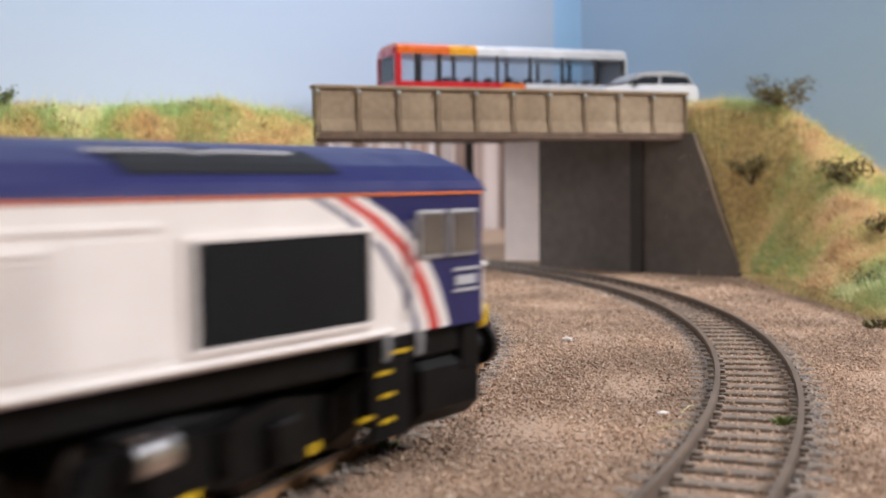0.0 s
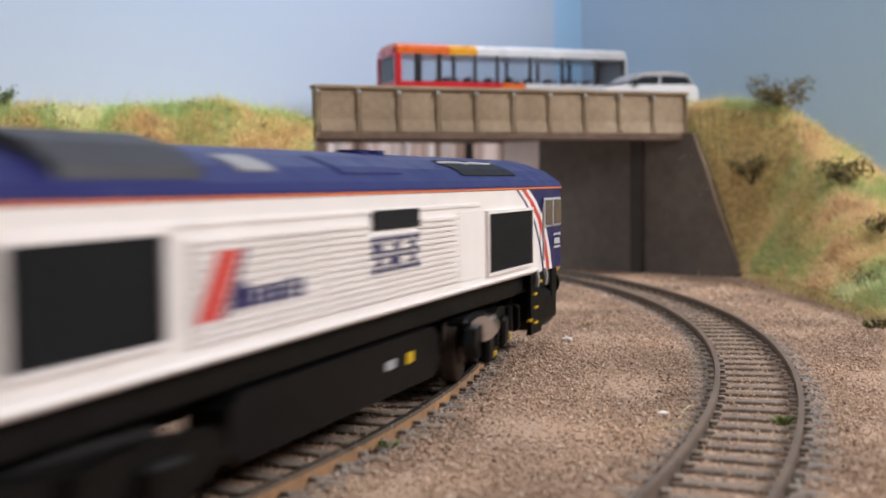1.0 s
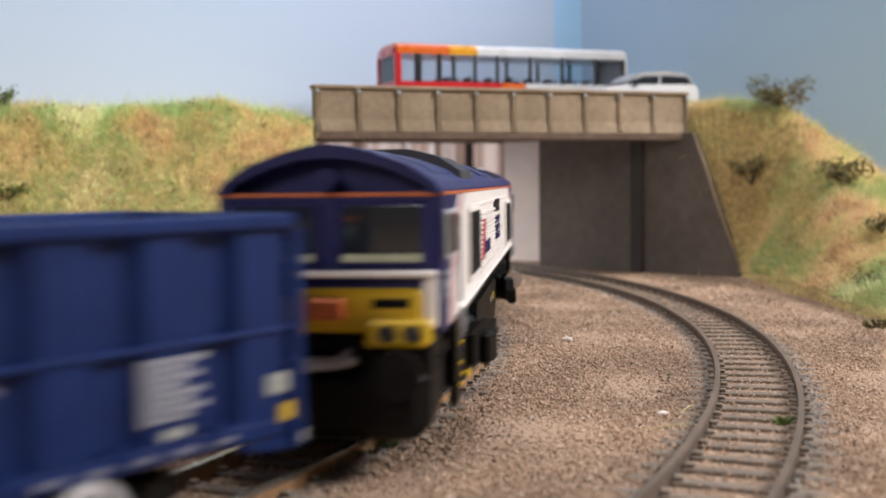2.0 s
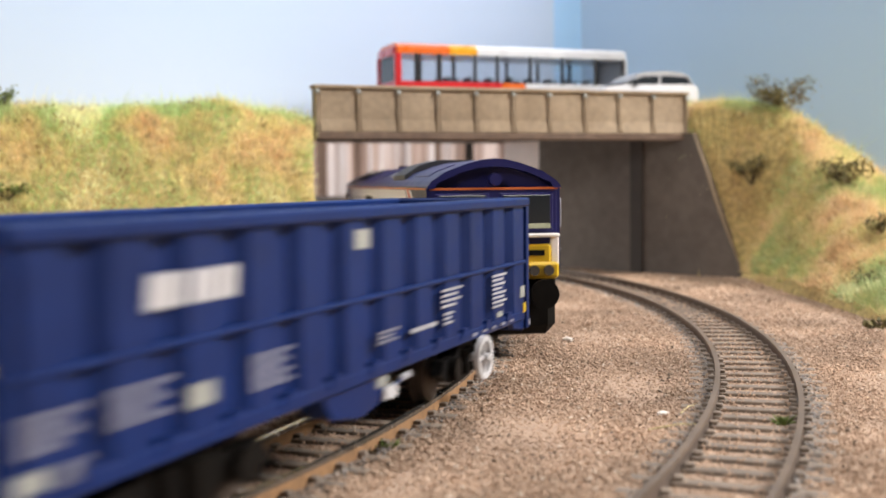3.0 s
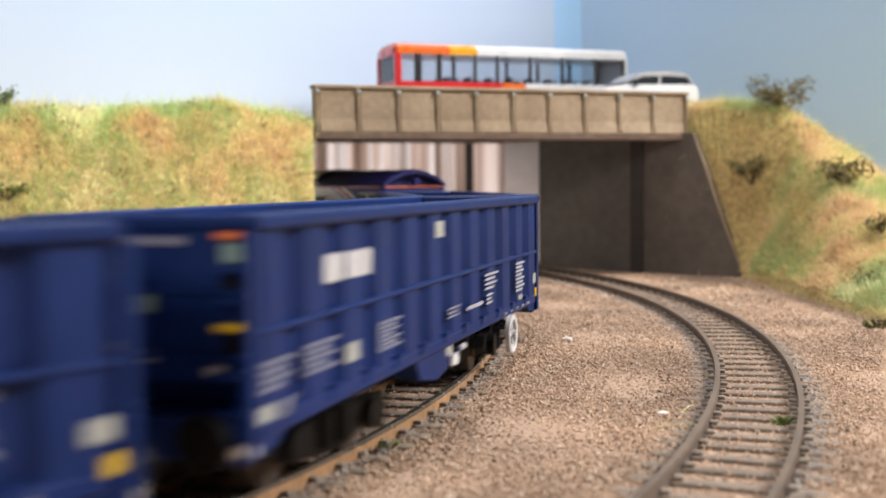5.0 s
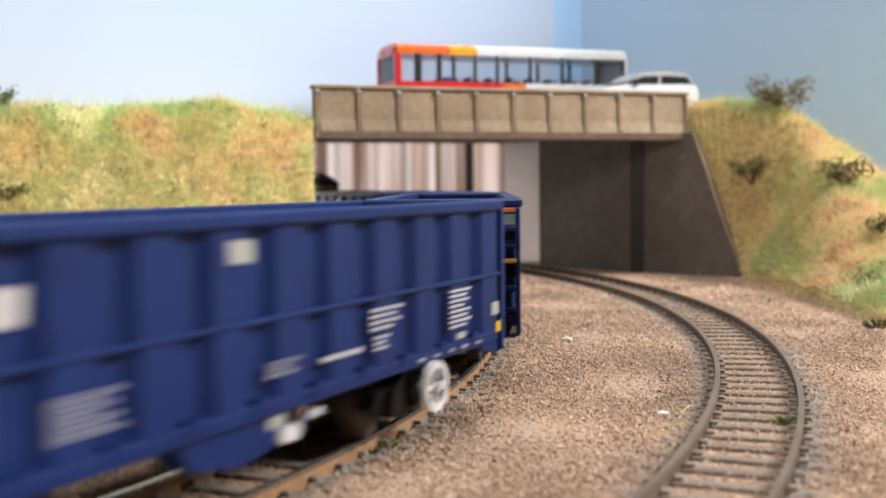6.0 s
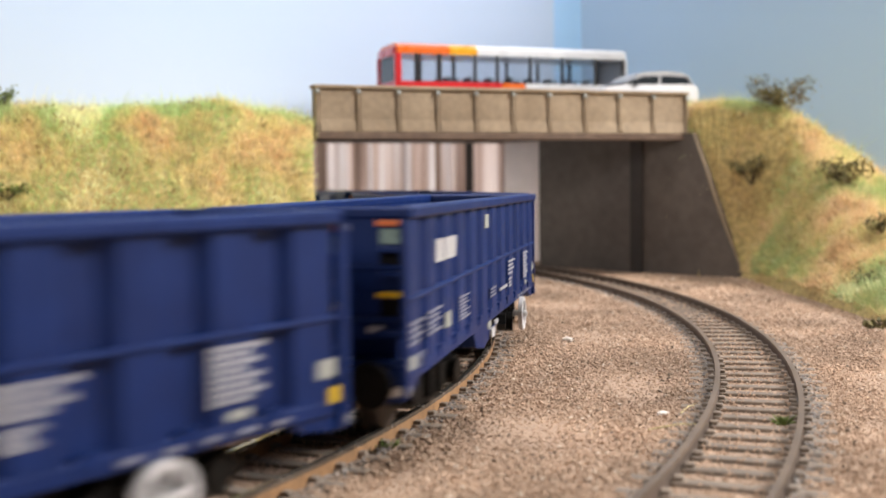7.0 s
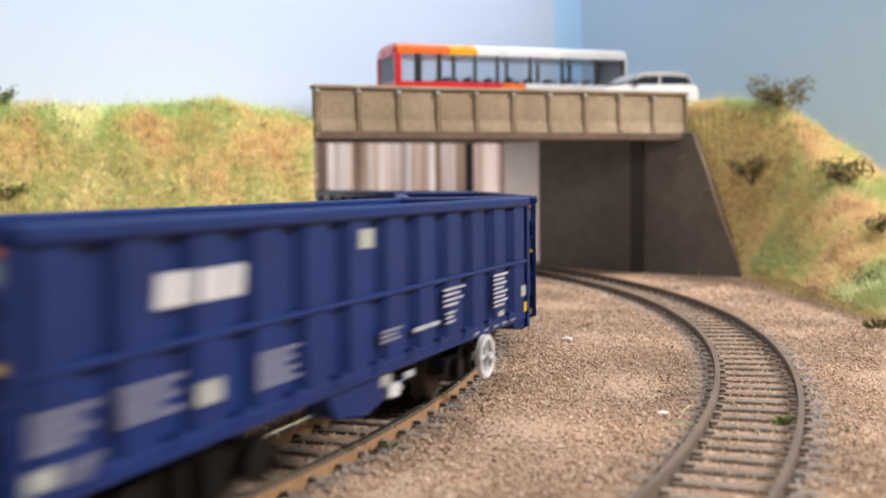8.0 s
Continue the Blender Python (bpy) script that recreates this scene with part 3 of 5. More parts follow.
def room():
    """What shows through the bridge: a pale end panel, the curtains of the room, a dark sill."""
    s = Shape().prism([(35.8, 645), (54.5, 634), (56, 636.5), (37.3, 647.5)], "z", -1.2, 78)
    tagged(part("wall_panel", s, mat("pale_board", (0.88, 0.77, 0.73), 0.8, grain=0.05, size=8)), "pale pinkish-grey board beyond the bridge", "panel", kind="structure")
    m = bpy.data.materials.new("striped_curtain")
    m.use_nodes = True
    n, l = m.node_tree.nodes, m.node_tree.links
    co = n.new("ShaderNodeTexCoord")
    mp = n.new("ShaderNodeMapping")
    mp.inputs["Scale"].default_value = (1, 1, 0.03)
    l.new(co.outputs["Object"], mp.inputs[0])
    no = n.new("ShaderNodeTexNoise")
    no.inputs["Scale"].default_value = 45
    no.inputs["Detail"].default_value = 2.5
    l.new(mp.outputs[0], no.inputs["Vector"])
    r = n.new("ShaderNodeValToRGB")
    r.color_ramp.elements[0].position, r.color_ramp.elements[0].color = 0.42, (0.11, 0.07, 0.05, 1)
    r.color_ramp.elements[1].position, r.color_ramp.elements[1].color = 0.62, (0.50, 0.46, 0.45, 1)
    e = r.color_ramp.elements.new(0.50)
    e.color = (0.29, 0.20, 0.16, 1)
    l.new(no.outputs["Fac"], r.inputs[0])
    b = n["Principled BSDF"]
    b.inputs["Roughness"].default_value = 0.9
    l.new(r.outputs[0], b.inputs["Base Color"])
    pale = m.copy()
    pale.name = "pale_striped_curtain"
    for e, c in zip(pale.node_tree.nodes["Color Ramp"].color_ramp.elements, ((0.30, 0.22, 0.19, 1), (0.46, 0.38, 0.35, 1), (0.60, 0.55, 0.53, 1))):
        e.color = c
    for x0, x1, cloth in ((-330, 22.5, m), (30, 110, pale)):
        s = Shape()
        xs = np.arange(x0, x1 + 0.1, 2.5)
        fold = [1085 + 9 * math.sin(x / 7.5) + 4 * math.sin(x / 3.1 + 1) for x in xs]
        lo = [s.bm.verts.new((x, y, -250)) for x, y in zip(xs, fold)]
        hi = [s.bm.verts.new((x, y, 420)) for x, y in zip(xs, fold)]
        lb = [s.bm.verts.new((x, y + 2, -250)) for x, y in zip(xs, fold)]
        hb = [s.bm.verts.new((x, y + 2, 420)) for x, y in zip(xs, fold)]
        for i in range(len(xs) - 1):
            s.bm.faces.new((lo[i], lo[i + 1], hi[i + 1], hi[i]))
            s.bm.faces.new((lb[i], hb[i], hb[i + 1], lb[i + 1]))
        s.bm.faces.new((lo[0], hi[0], hb[0], lb[0]))
        s.bm.faces.new((lo[-1], lb[-1], hb[-1], hi[-1]))
        tagged(part("curtain", s, cloth, smooth=True), "brown and white striped room curtain hanging in folds", "curtain", "room curtains")
    s = Shape().box(-330, -24, 985, 1030, -20, 33.5, 1.0)
    tagged(part("sill", s, mat("dark_wood_sill", (0.03, 0.022, 0.018), 0.6, grain=0.2, size=10)), "dark wooden sill below the curtains", "sill", kind="structure")
    # near-black colour puts the shade of the curtain gap onto this wall
    s = Shape().box(-1900, 1900, 1330, 1360, -900, 1700)
    tagged(part("wall_north", s, mat("shade_dark_wall", (0.02, 0.014, 0.011), 0.9, grain=0.05, size=40)), "room wall behind the curtains, coloured near-black for the gap's shade", "wall", kind="structure")
    plain = mat("room_wall", (0.70, 0.67, 0.63), 0.9, grain=0.04, size=60)
    for nm, box in (("wall_south", (-1900, 1900, -1660, -1630)), ("wall_west", (-1930, -1900, -1660, 1360)), ("wall_east", (1900, 1930, -1660, 1360))):
        tagged(part(nm, Shape().box(*box, -900, 1700), plain), "plain pale room wall", "wall", kind="structure")
    tagged(part("ceiling", Shape().box(-1930, 1930, -1660, 1360, 1700, 1730), plain), "plain white room ceiling", "ceiling", kind="structure")
    tagged(part("floor", Shape().box(-1930, 1930, -1660, 1360, -930, -900), mat("room_floor", (0.22, 0.15, 0.10), 0.6, grain=0.15, size=60)), "brown room floor", "floor", kind="structure")


ROAD = 80.0


def on_road(u, v, turn=0.0):
    x, y = deck_point(u, v)
    return mm(x, y, ROAD + 0.05, 0, 0, DECK_TURN + turn)


M_TYRE = mat("tyre_rubber", (0.02, 0.02, 0.021), 0.8, grain=0.2, size=2)
M_BUSRED = mat("bus_red", (0.62, 0.02, 0.025), 0.3, grain=0.03, size=8, coat=0.4)
M_BUSORANGE = mat("bus_orange", (0.85, 0.16, 0.015), 0.3, grain=0.03, size=8, coat=0.4)
M_BUSYELLOW = mat("bus_amber", (0.88, 0.40, 0.02), 0.3, grain=0.03, size=8, coat=0.4)
M_BUSWHITE = mat("bus_white", (0.80, 0.80, 0.82), 0.3, grain=0.03, size=8, coat=0.4)
M_BUSBLUE = mat("pale_blue_panel", (0.45, 0.55, 0.80), 0.3, grain=0.03, size=8)
M_PILLAR = mat("black_trim", (0.015, 0.015, 0.018), 0.4, grain=0.1, size=4)
M_SEAT = mat("grey_blue_seat", (0.34, 0.40, 0.48), 0.8, grain=0.2, size=3)


def clear_glass(name, tint, mixin):
    m = bpy.data.materials.new(name)
    m.use_nodes = True
    n, l = m.node_tree.nodes, m.node_tree.links
    gl = n.new("ShaderNodeBsdfGlossy")
    gl.inputs["Roughness"].default_value = 0.06
    tr = n.new("ShaderNodeBsdfTransparent")
    tr.inputs[0].default_value = (*tint, 1)
    mx = n.new("ShaderNodeMixShader")
    fr = n.new("ShaderNodeFresnel")
    fr.inputs[0].default_value = 1.45
    ad = n.new("ShaderNodeMath")
    ad.inputs[1].default_value = mixin
    l.new(fr.outputs[0], ad.inputs[0])
    l.new(ad.outputs[0], mx.inputs[0])
    l.new(tr.outputs[0], mx.inputs[1])
    l.new(gl.outputs[0], mx.inputs[2])
    l.new(mx.outputs[0], n["Material Output"].inputs[0])
    return m


M_PANE = clear_glass("tinted_window", (0.95, 0.96, 0.97), 0.02)


def bus():
    """Single-deck bus; x runs from its front (0) to its rear, y from its kerb side back."""
    root = tagged(new("bus"), "red, orange and white single-deck model bus on the bridge", "bus")
    root.matrix_basis = on_road(68.5, 99.0)
    L, W, H = 137.0, 33.0, 38.5
    zs, zw = 18.3, 32.6          # window sill and window head

    def skirt(x0, x1, m, nm):
        part(nm, Shape().box(x0, x1, 0, W, 3.5, zs, 0.5), m, root)
    skirt(1.2, 60, M_BUSRED, "front_side_panel")
    skirt(60.02, 74, M_BUSORANGE, "orange_side_panel")
    skirt(74.02, L - 6, M_BUSWHITE, "rear_side_panel")
    skirt(L - 5.98, L, M_BUSBLUE, "tail_panel")
    roof = [(0.4, zw), (0.4, zw + 3.5), (2.2, H - 1.2), (6, H), (W - 6, H), (W - 2.2, H - 1.2), (W - 0.4, zw + 3.5), (W - 0.4, zw)]
    for x0, x1, m in ((0.8, 30, M_BUSORANGE), (30.02, 46, M_BUSYELLOW), (46.02, L - 0.5, M_BUSWHITE)):
        part("roof", Shape().prism(roof, "x", x0, x1), m, root)
    # front end, slightly bowed
    s = Shape().prism([(0, 3.5), (W, 3.5), (W, zs), (0, zs)], "x", -0.8, 1.2)
    part("front_panel", s, M_BUSRED, root)
    for y in (0, W - 2.6):
        part("windscreen_pillar", Shape().box(-0.5, 3.0, y, y + 2.6, zs, zw + 0.2, 0.3), M_BUSRED, root)
    part("destination_box", Shape().box(-0.6, 1.0, 2.6, W - 2.6, zw - 0.6, H - 2.2, 0.3), M_BUSRED, root)
    part("windscreen", Shape().box(0.2, 0.6, 2.6, W - 2.6, zs, zw - 0.6), M_PANE, root)
    part("rear_end", Shape().box(L - 1.5, L, 0, W, zs, zw + 0.2, 0.3), M_BUSWHITE, root)
    cuts = (2.6, 11.5, 24, 44.5, 57.5, 77, 96.5, 117, 134.5)
    for a, b in zip(cuts, cuts[1:]):
        for y in (0.3, W - 0.7):
            part("window", Shape().box(a, b, y, y + 0.4, zs, zw), M_PANE, root)
    for a in cuts[1:]:
        w = 2.6 if a in (11.5, 24) else 1.7
        for y in (0.05, W - 1.05):
            part("window_pillar", Shape().box(a - w / 2, a + w / 2, y, y + 1.0, zs - 0.2, zw + 0.3, 0.15), M_PILLAR, root)
    for x in list(range(30, 126, 12)):
        for y in (3.5, W - 13):
            part("seat", Shape().box(x, x + 2.2, y, y + 9.5, 8, 21.5, 0.6), M_SEAT, root)
    for x in (30, 100):
        for y in (1.5, W - 1.5):
            part("wheel", Shape().disc(x, y, 6.2, 6.2, "y", 3.2, 20), M_TYRE, root)
    for y in (4, W - 4):
        part("headlight", Shape().disc(-1.0, y, 8, 1.6, "x", 0.6, 12), M_DECAL, root)
    return root


def car():
    """White estate car; x runs from its nose (0) to its tail."""
    root = tagged(new("car"), "white model estate car with a silver roof and dark windows", "car")
    root.matrix_basis = on_road(147.0, 20.0) @ Matrix.Diagonal((0.92, 0.92, 0.83, 1))
    W = 25.0
    low = [(0, 4), (0.5, 10), (3, 12.4), (15, 13.8), (54, 14.6), (57.5, 13.5), (58.5, 9), (58, 4.2), (54, 3.4), (4, 3.2)]
    part("body", Shape().prism(low, "y", 0, W), M_BUSWHITE, root)
    cab = [(13.5, 13.6), (24, 20.4), (50, 20.6), (56, 14.4)]
    part("glasshouse", Shape().prism(cab, "y", 1.6, W - 1.6), M_GLASS, root)
    roof = [(15, 15.6), (20, 18.6), (25.5, 21.4), (38, 22.3), (49, 21.6), (53.6, 18.6), (51, 19.0), (40, 19.5), (26, 19.0), (21, 17.4)]
    part("roof", Shape().prism(roof, "y", 1.3, W - 1.3), mat("silver_roof", (0.42, 0.42, 0.43), 0.4, 0.3, grain=0.05, size=6), root)
    for y in (1.3, W - 2.1):
        s = Shape()
        for p, q in (((13.2, 13.6), (23.2, 20.4)), ((35, 14.2), (35.3, 20.8)), ((55.9, 14.4), (51.6, 20.3))):
            s.prism([(p[0] - 0.9, p[1]), (p[0] + 0.7, p[1]), (q[0] + 0.7, q[1]), (q[0] - 0.7, q[1])], "y", y, y + 0.8)
        part("door_pillar", s, M_GREY, root)
    for x in (11.5, 47):
        for y in (1.2, W - 1.2):
            w = part("wheel", Shape().disc(x, y, 4.4, 4.4, "y", 3.0, 20), M_TYRE, root)
            part("hub", Shape().disc(x, y + (-1.6 if y < 9 else 1.6), 4.4, 2.7, "y", 0.5, 14), M_GREY, w)
    part("mirror", Shape().box(18.5, 21, -2, 0.4, 13.4, 15.2, 0.4), M_PILLAR, root)
    for y in (2, W - 5):
        part("tail_light", Shape().box(57.2, 58.8, y, y + 3, 10, 13, 0.3), M_RED, root)
    return root


def tuft(x, y, n, leaf):
    """A small clump of foliage fibres on the ballast."""
    rng = np.random.default_rng(int(x * 7 + y))
    s = Shape()
    for i in range(n):
        t, r = rng.uniform(0, 6.283), rng.uniform(0.2, 2.2)
        p = Vector((x + r * 0.5 * math.cos(t), y + r * 0.5 * math.sin(t), -0.8))
        q = p + Vector((r * math.cos(t), r * math.sin(t), rng.uniform(0.6, 2.0)))
        s.tube([p, (p + q) / 2 + Vector((0, 0, 0.3)), q], [0.22, 0.2, 0.08], 4)
    return tagged(part("weed_tuft", s, leaf), "small weed tuft growing in the ballast", "plant", "weeds in the ballast")


def straw(x, y, ln, turn, z):
    c, s_ = math.cos(radians(turn)), math.sin(radians(turn))
    s = Shape().tube([(x, y, z), (x + c * ln * 0.5, y + s_ * ln * 0.5, z + 0.5), (x + c * ln, y + s_ * ln, z + 0.1)], [0.14, 0.12, 0.07], 5)
    return tagged(part("straw", s, mat("straw", (0.62, 0.52, 0.24), 0.7)), "loose straw-coloured grass fibre on the ballast", "straw", "loose fibres")


def pebble(x, y, r):
    s = Shape()
    bmesh.ops.create_icosphere(s.bm, subdivisions=1, radius=r)
    for v in s.bm.verts:
        v.co = Vector((v.co.x * 1.2, v.co.y, v.co.z * 0.7)) * random.uniform(0.8, 1.15) + Vector((x, y, -0.2))
    return tagged(part("pebble", s, mat("pale_pebble", (0.72, 0.66, 0.60), 0.8)), "pale pebble lying on the ballast", "pebble", "loose pebbles")

# ---------------------------------------------------------------- rolling stock


def arc_u(z, k):
    """Where the swept livery bands cross the height z: k 0 inner edge, 1 outer edge."""
    zs = (20, 21.4, 27, 32.8, 37.5, 41)
    inner = np.interp(z, zs, (109.0, 108.6, 105.8, 101.0, 93.5, 85.8))
    outer = np.interp(z, zs, (118.2, 117.9, 115.2, 111.0, 104.2, 96.5))
    return inner + (outer - inner) * k


def band(k0, k1, z0, z1, sgn, y, thick=0.25):
    """A curved band on the body side between two arcs."""
    s = Shape()
    n = 14
    zs = [z0 + (z1 - z0) * i / n for i in range(n + 1)]
    rows = []
    for z in zs:
        a, b = arc_u(z, k0) * sgn, arc_u(z, k1) * sgn
        rows.append([s.bm.verts.new(p) for p in ((a, y, z), (b, y, z), (b, y + thick, z), (a, y + thick, z))])
    for p, q in zip(rows, rows[1:]):
        for k in range(4):
            s.bm.faces.new((p[k], p[(k + 1) % 4], q[(k + 1) % 4], q[k]))
    s.bm.faces.new(rows[0][::-1])
    s.bm.faces.new(rows[-1])
    return s


def wheelset(parent, u, r, material=None):
    """An axle with two flanged wheels, free to turn about its own middle."""
    s = Shape().disc(0, 0, 0, 1.2, "y", 20, 10)
    for sg in (-1, 1):
        s.disc(0, sg * 8.3, 0, r, "y", 2.4, 24)
        s.disc(0, sg * 7.0, 0, r + 0.8, "y", 0.6, 24)
        s.disc(0, sg * 9.6, 0, r * 0.45, "y", 0.8, 12)
    ob = part("wheelset", s, material or M_WHEEL, parent, "dark steel wheels on an axle")
    ob.matrix_basis = mm(u, 0, r)
    return ob


M_FRAME = mat("pale_window_frame", (0.42, 0.42, 0.44), 0.5, grain=0.1, size=3)
M_WHEEL = mat("dirty_steel_wheel", (0.11, 0.085, 0.07), 0.5, 0.5, grain=0.3, size=3)
M_SILL = mat("pale_sill", (0.50, 0.52, 0.36), 0.5)
WHEELS = []


def loco_bogie(root, u, yaw):
    b = new("bogie")
    b.parent = root
    b.matrix_basis = mm(u, 0, 0, 0, 0, yaw)
    for sg in (-1, 1):
        prof = [(-38, 9.5), (-36, 12.6), (-24, 13.2), (-14, 11.8), (0, 13.4), (14, 11.8), (24, 13.2), (36, 12.6), (38, 9.5), (33, 6.2), (20, 5.6), (12, 4.2), (-12, 4.2), (-20, 5.6), (-33, 6.2)]
        part("side_frame", Shape().prism(prof, "y", sg * 13.4 - 1.2, sg * 13.4 + 1.2), M_BLACK, b)
        for x in (-26, 0, 26):
            part("axle_box", Shape().box(x - 3.6, x + 3.6, sg * 15.2 - 1.3, sg * 15.2 + 1.3, 4.4, 11, 0.7), M_BLACK, b)
        for x in (-13, 13):
            part("damper", Shape().disc(x, sg * 14.8, 9.0, 1.5, "z", 6, 14), M_BLACK, b)
        part("yellow_mark", Shape().box(4.4, 6.8, sg * 16.6 - 0.15, sg * 16.6 + 0.15, 4.9, 6.3), M_YELLOW, b)
        part("yellow_mark", Shape().box(-24, -21, sg * 16.6 - 0.15, sg * 16.6 + 0.15, 5.2, 6.3), M_YELLOW, b)
        part("brake_cylinder", Shape().disc(-28.5, sg * 15.4, 12.2, 2.7, "x", 6, 18), M_SILVER, b, "polished metal cylinder")
    part("bolster", Shape().box(-30, 30, -12, 12, 8, 14, 1), M_BLACK, b)
    for x in (-26, 0, 26):
        WHEELS.append((wheelset(b, x, 6.9), 6.9))
    return b


def cab_end(root, sgn):
    """One end of the locomotive; sgn is +1 at the leading end."""
    E = 128.0 if sgn > 0 else -127.0

    def bx(nm, d0, d1, y0, y1, z0, z1, m, bev=0.0, label="", parent=None):
        a, b = sorted((E + sgn * d0, E + sgn * d1))
        return part(nm, Shape().box(a, b, y0, y1, z0, z1, bev), m, parent or root, label)
    bx("cab_front", 0, 0.5, -16.4, 16.4, 19.6, 41.2, M_NAVY, 0.2, "navy cab front")
    bx("nose_panel", 0.5, 2.6, -14.4, 14.4, 20.0, 26.7, M_YELLOW, 0.6, "bright yellow warning panel")
    bx("white_rail", 0.4, 3.0, -16.6, 16.6, 28.4, 29.4, M_WHITE, 0.3, "white handrail ledge")
    for sg in (-1, 1):
        w = bx("windscreen_frame", 0.4, 1.3, sg * 8.3 - 7.0, sg * 8.3 + 7.0, 30.0, 39.8, M_NAVY, 0.3)
        bx("windscreen", 0.9, 1.5, sg * 8.3 - 6.1, sg * 8.3 + 6.1, 30.6, 39.2, M_GLASS, 0.1, "dark cab window", w)
        bx("wiper_sill", 1.4, 1.8, sg * 8.3 - 6.1, sg * 8.3 + 6.1, 30.7, 31.9, M_SILL, 0.1, "pale sill", w)
        lc = bx("headlight_housing", 1.6, 4.4, sg * 11 - 5, sg * 11 + 5, 18.0, 22.2, M_YELLOW, 0.7, "yellow headlight housing")
        for k in (-2.2, 1.6):
            a = E + sgn * 4.5
            part("headlight", Shape().disc(a, sg * 11 + k, 20.1, 1.35, "x", 0.6, 14), M_GLASS, lc)
        bx("corner_handrail", 0.5, 1.6, *sorted((sg * 14.5, sg * 16.7)), 20.6, 28.4, M_WHITE, 0.3, "white corner strip")
        bu = part("buffer", Shape().disc(E + sgn * 7.8, sg * 11.2, 14.4, 3.7, "x", 1.3, 20), M_BLACK, root)
        part("buffer_shank", Shape().disc(E + sgn * 4.2, sg * 11.2, 14.4, 2.2, "x", 7, 14), M_BLACK, bu)
    bx("jumper_box", 2.4, 5.2, -3.0, 2.6, 22.2, 25.4, M_ORANGE, 0.4, "orange socket box")
    bx("number_bar", 2.55, 2.75, *sorted((sgn * 7.0, sgn * 12.6)), 23.8, 25.2, M_BLACK)
    bx("coupling_plate", 2.2, 5.0, -4.6, 3.6, 15.2, 16.4, M_PLATE, 0.3, "pale metal coupling plate")
    bx("buffer_beam", -4, 1.6, -15.8, 15.8, 11.4, 19.4, M_BLACK, 0.5)
    bx("snow_plough", -17, 4.0, -15.6, 15.6, 3.6, 15.5, M_BLACK, 2.6)
    part("coupling_hose", Shape().tube([(E + sgn * 2, -3, 17), (E + sgn * 4.5, -2, 15.5), (E + sgn * 5, 3, 15.2), (E + sgn * 2, 5, 17)], 0.8), M_GREY, root)
    # shallow arched recess with the horn under the roof's end
    part("horn", Shape().disc(E + sgn * 1.6, 0, 43.2, 1.6, "x", 3, 16), M_NAVY, root)
    bx("orange_line_end", 0.5, 0.8, -16.6, 16.6, 40.6, 41.2, M_ORANGE)


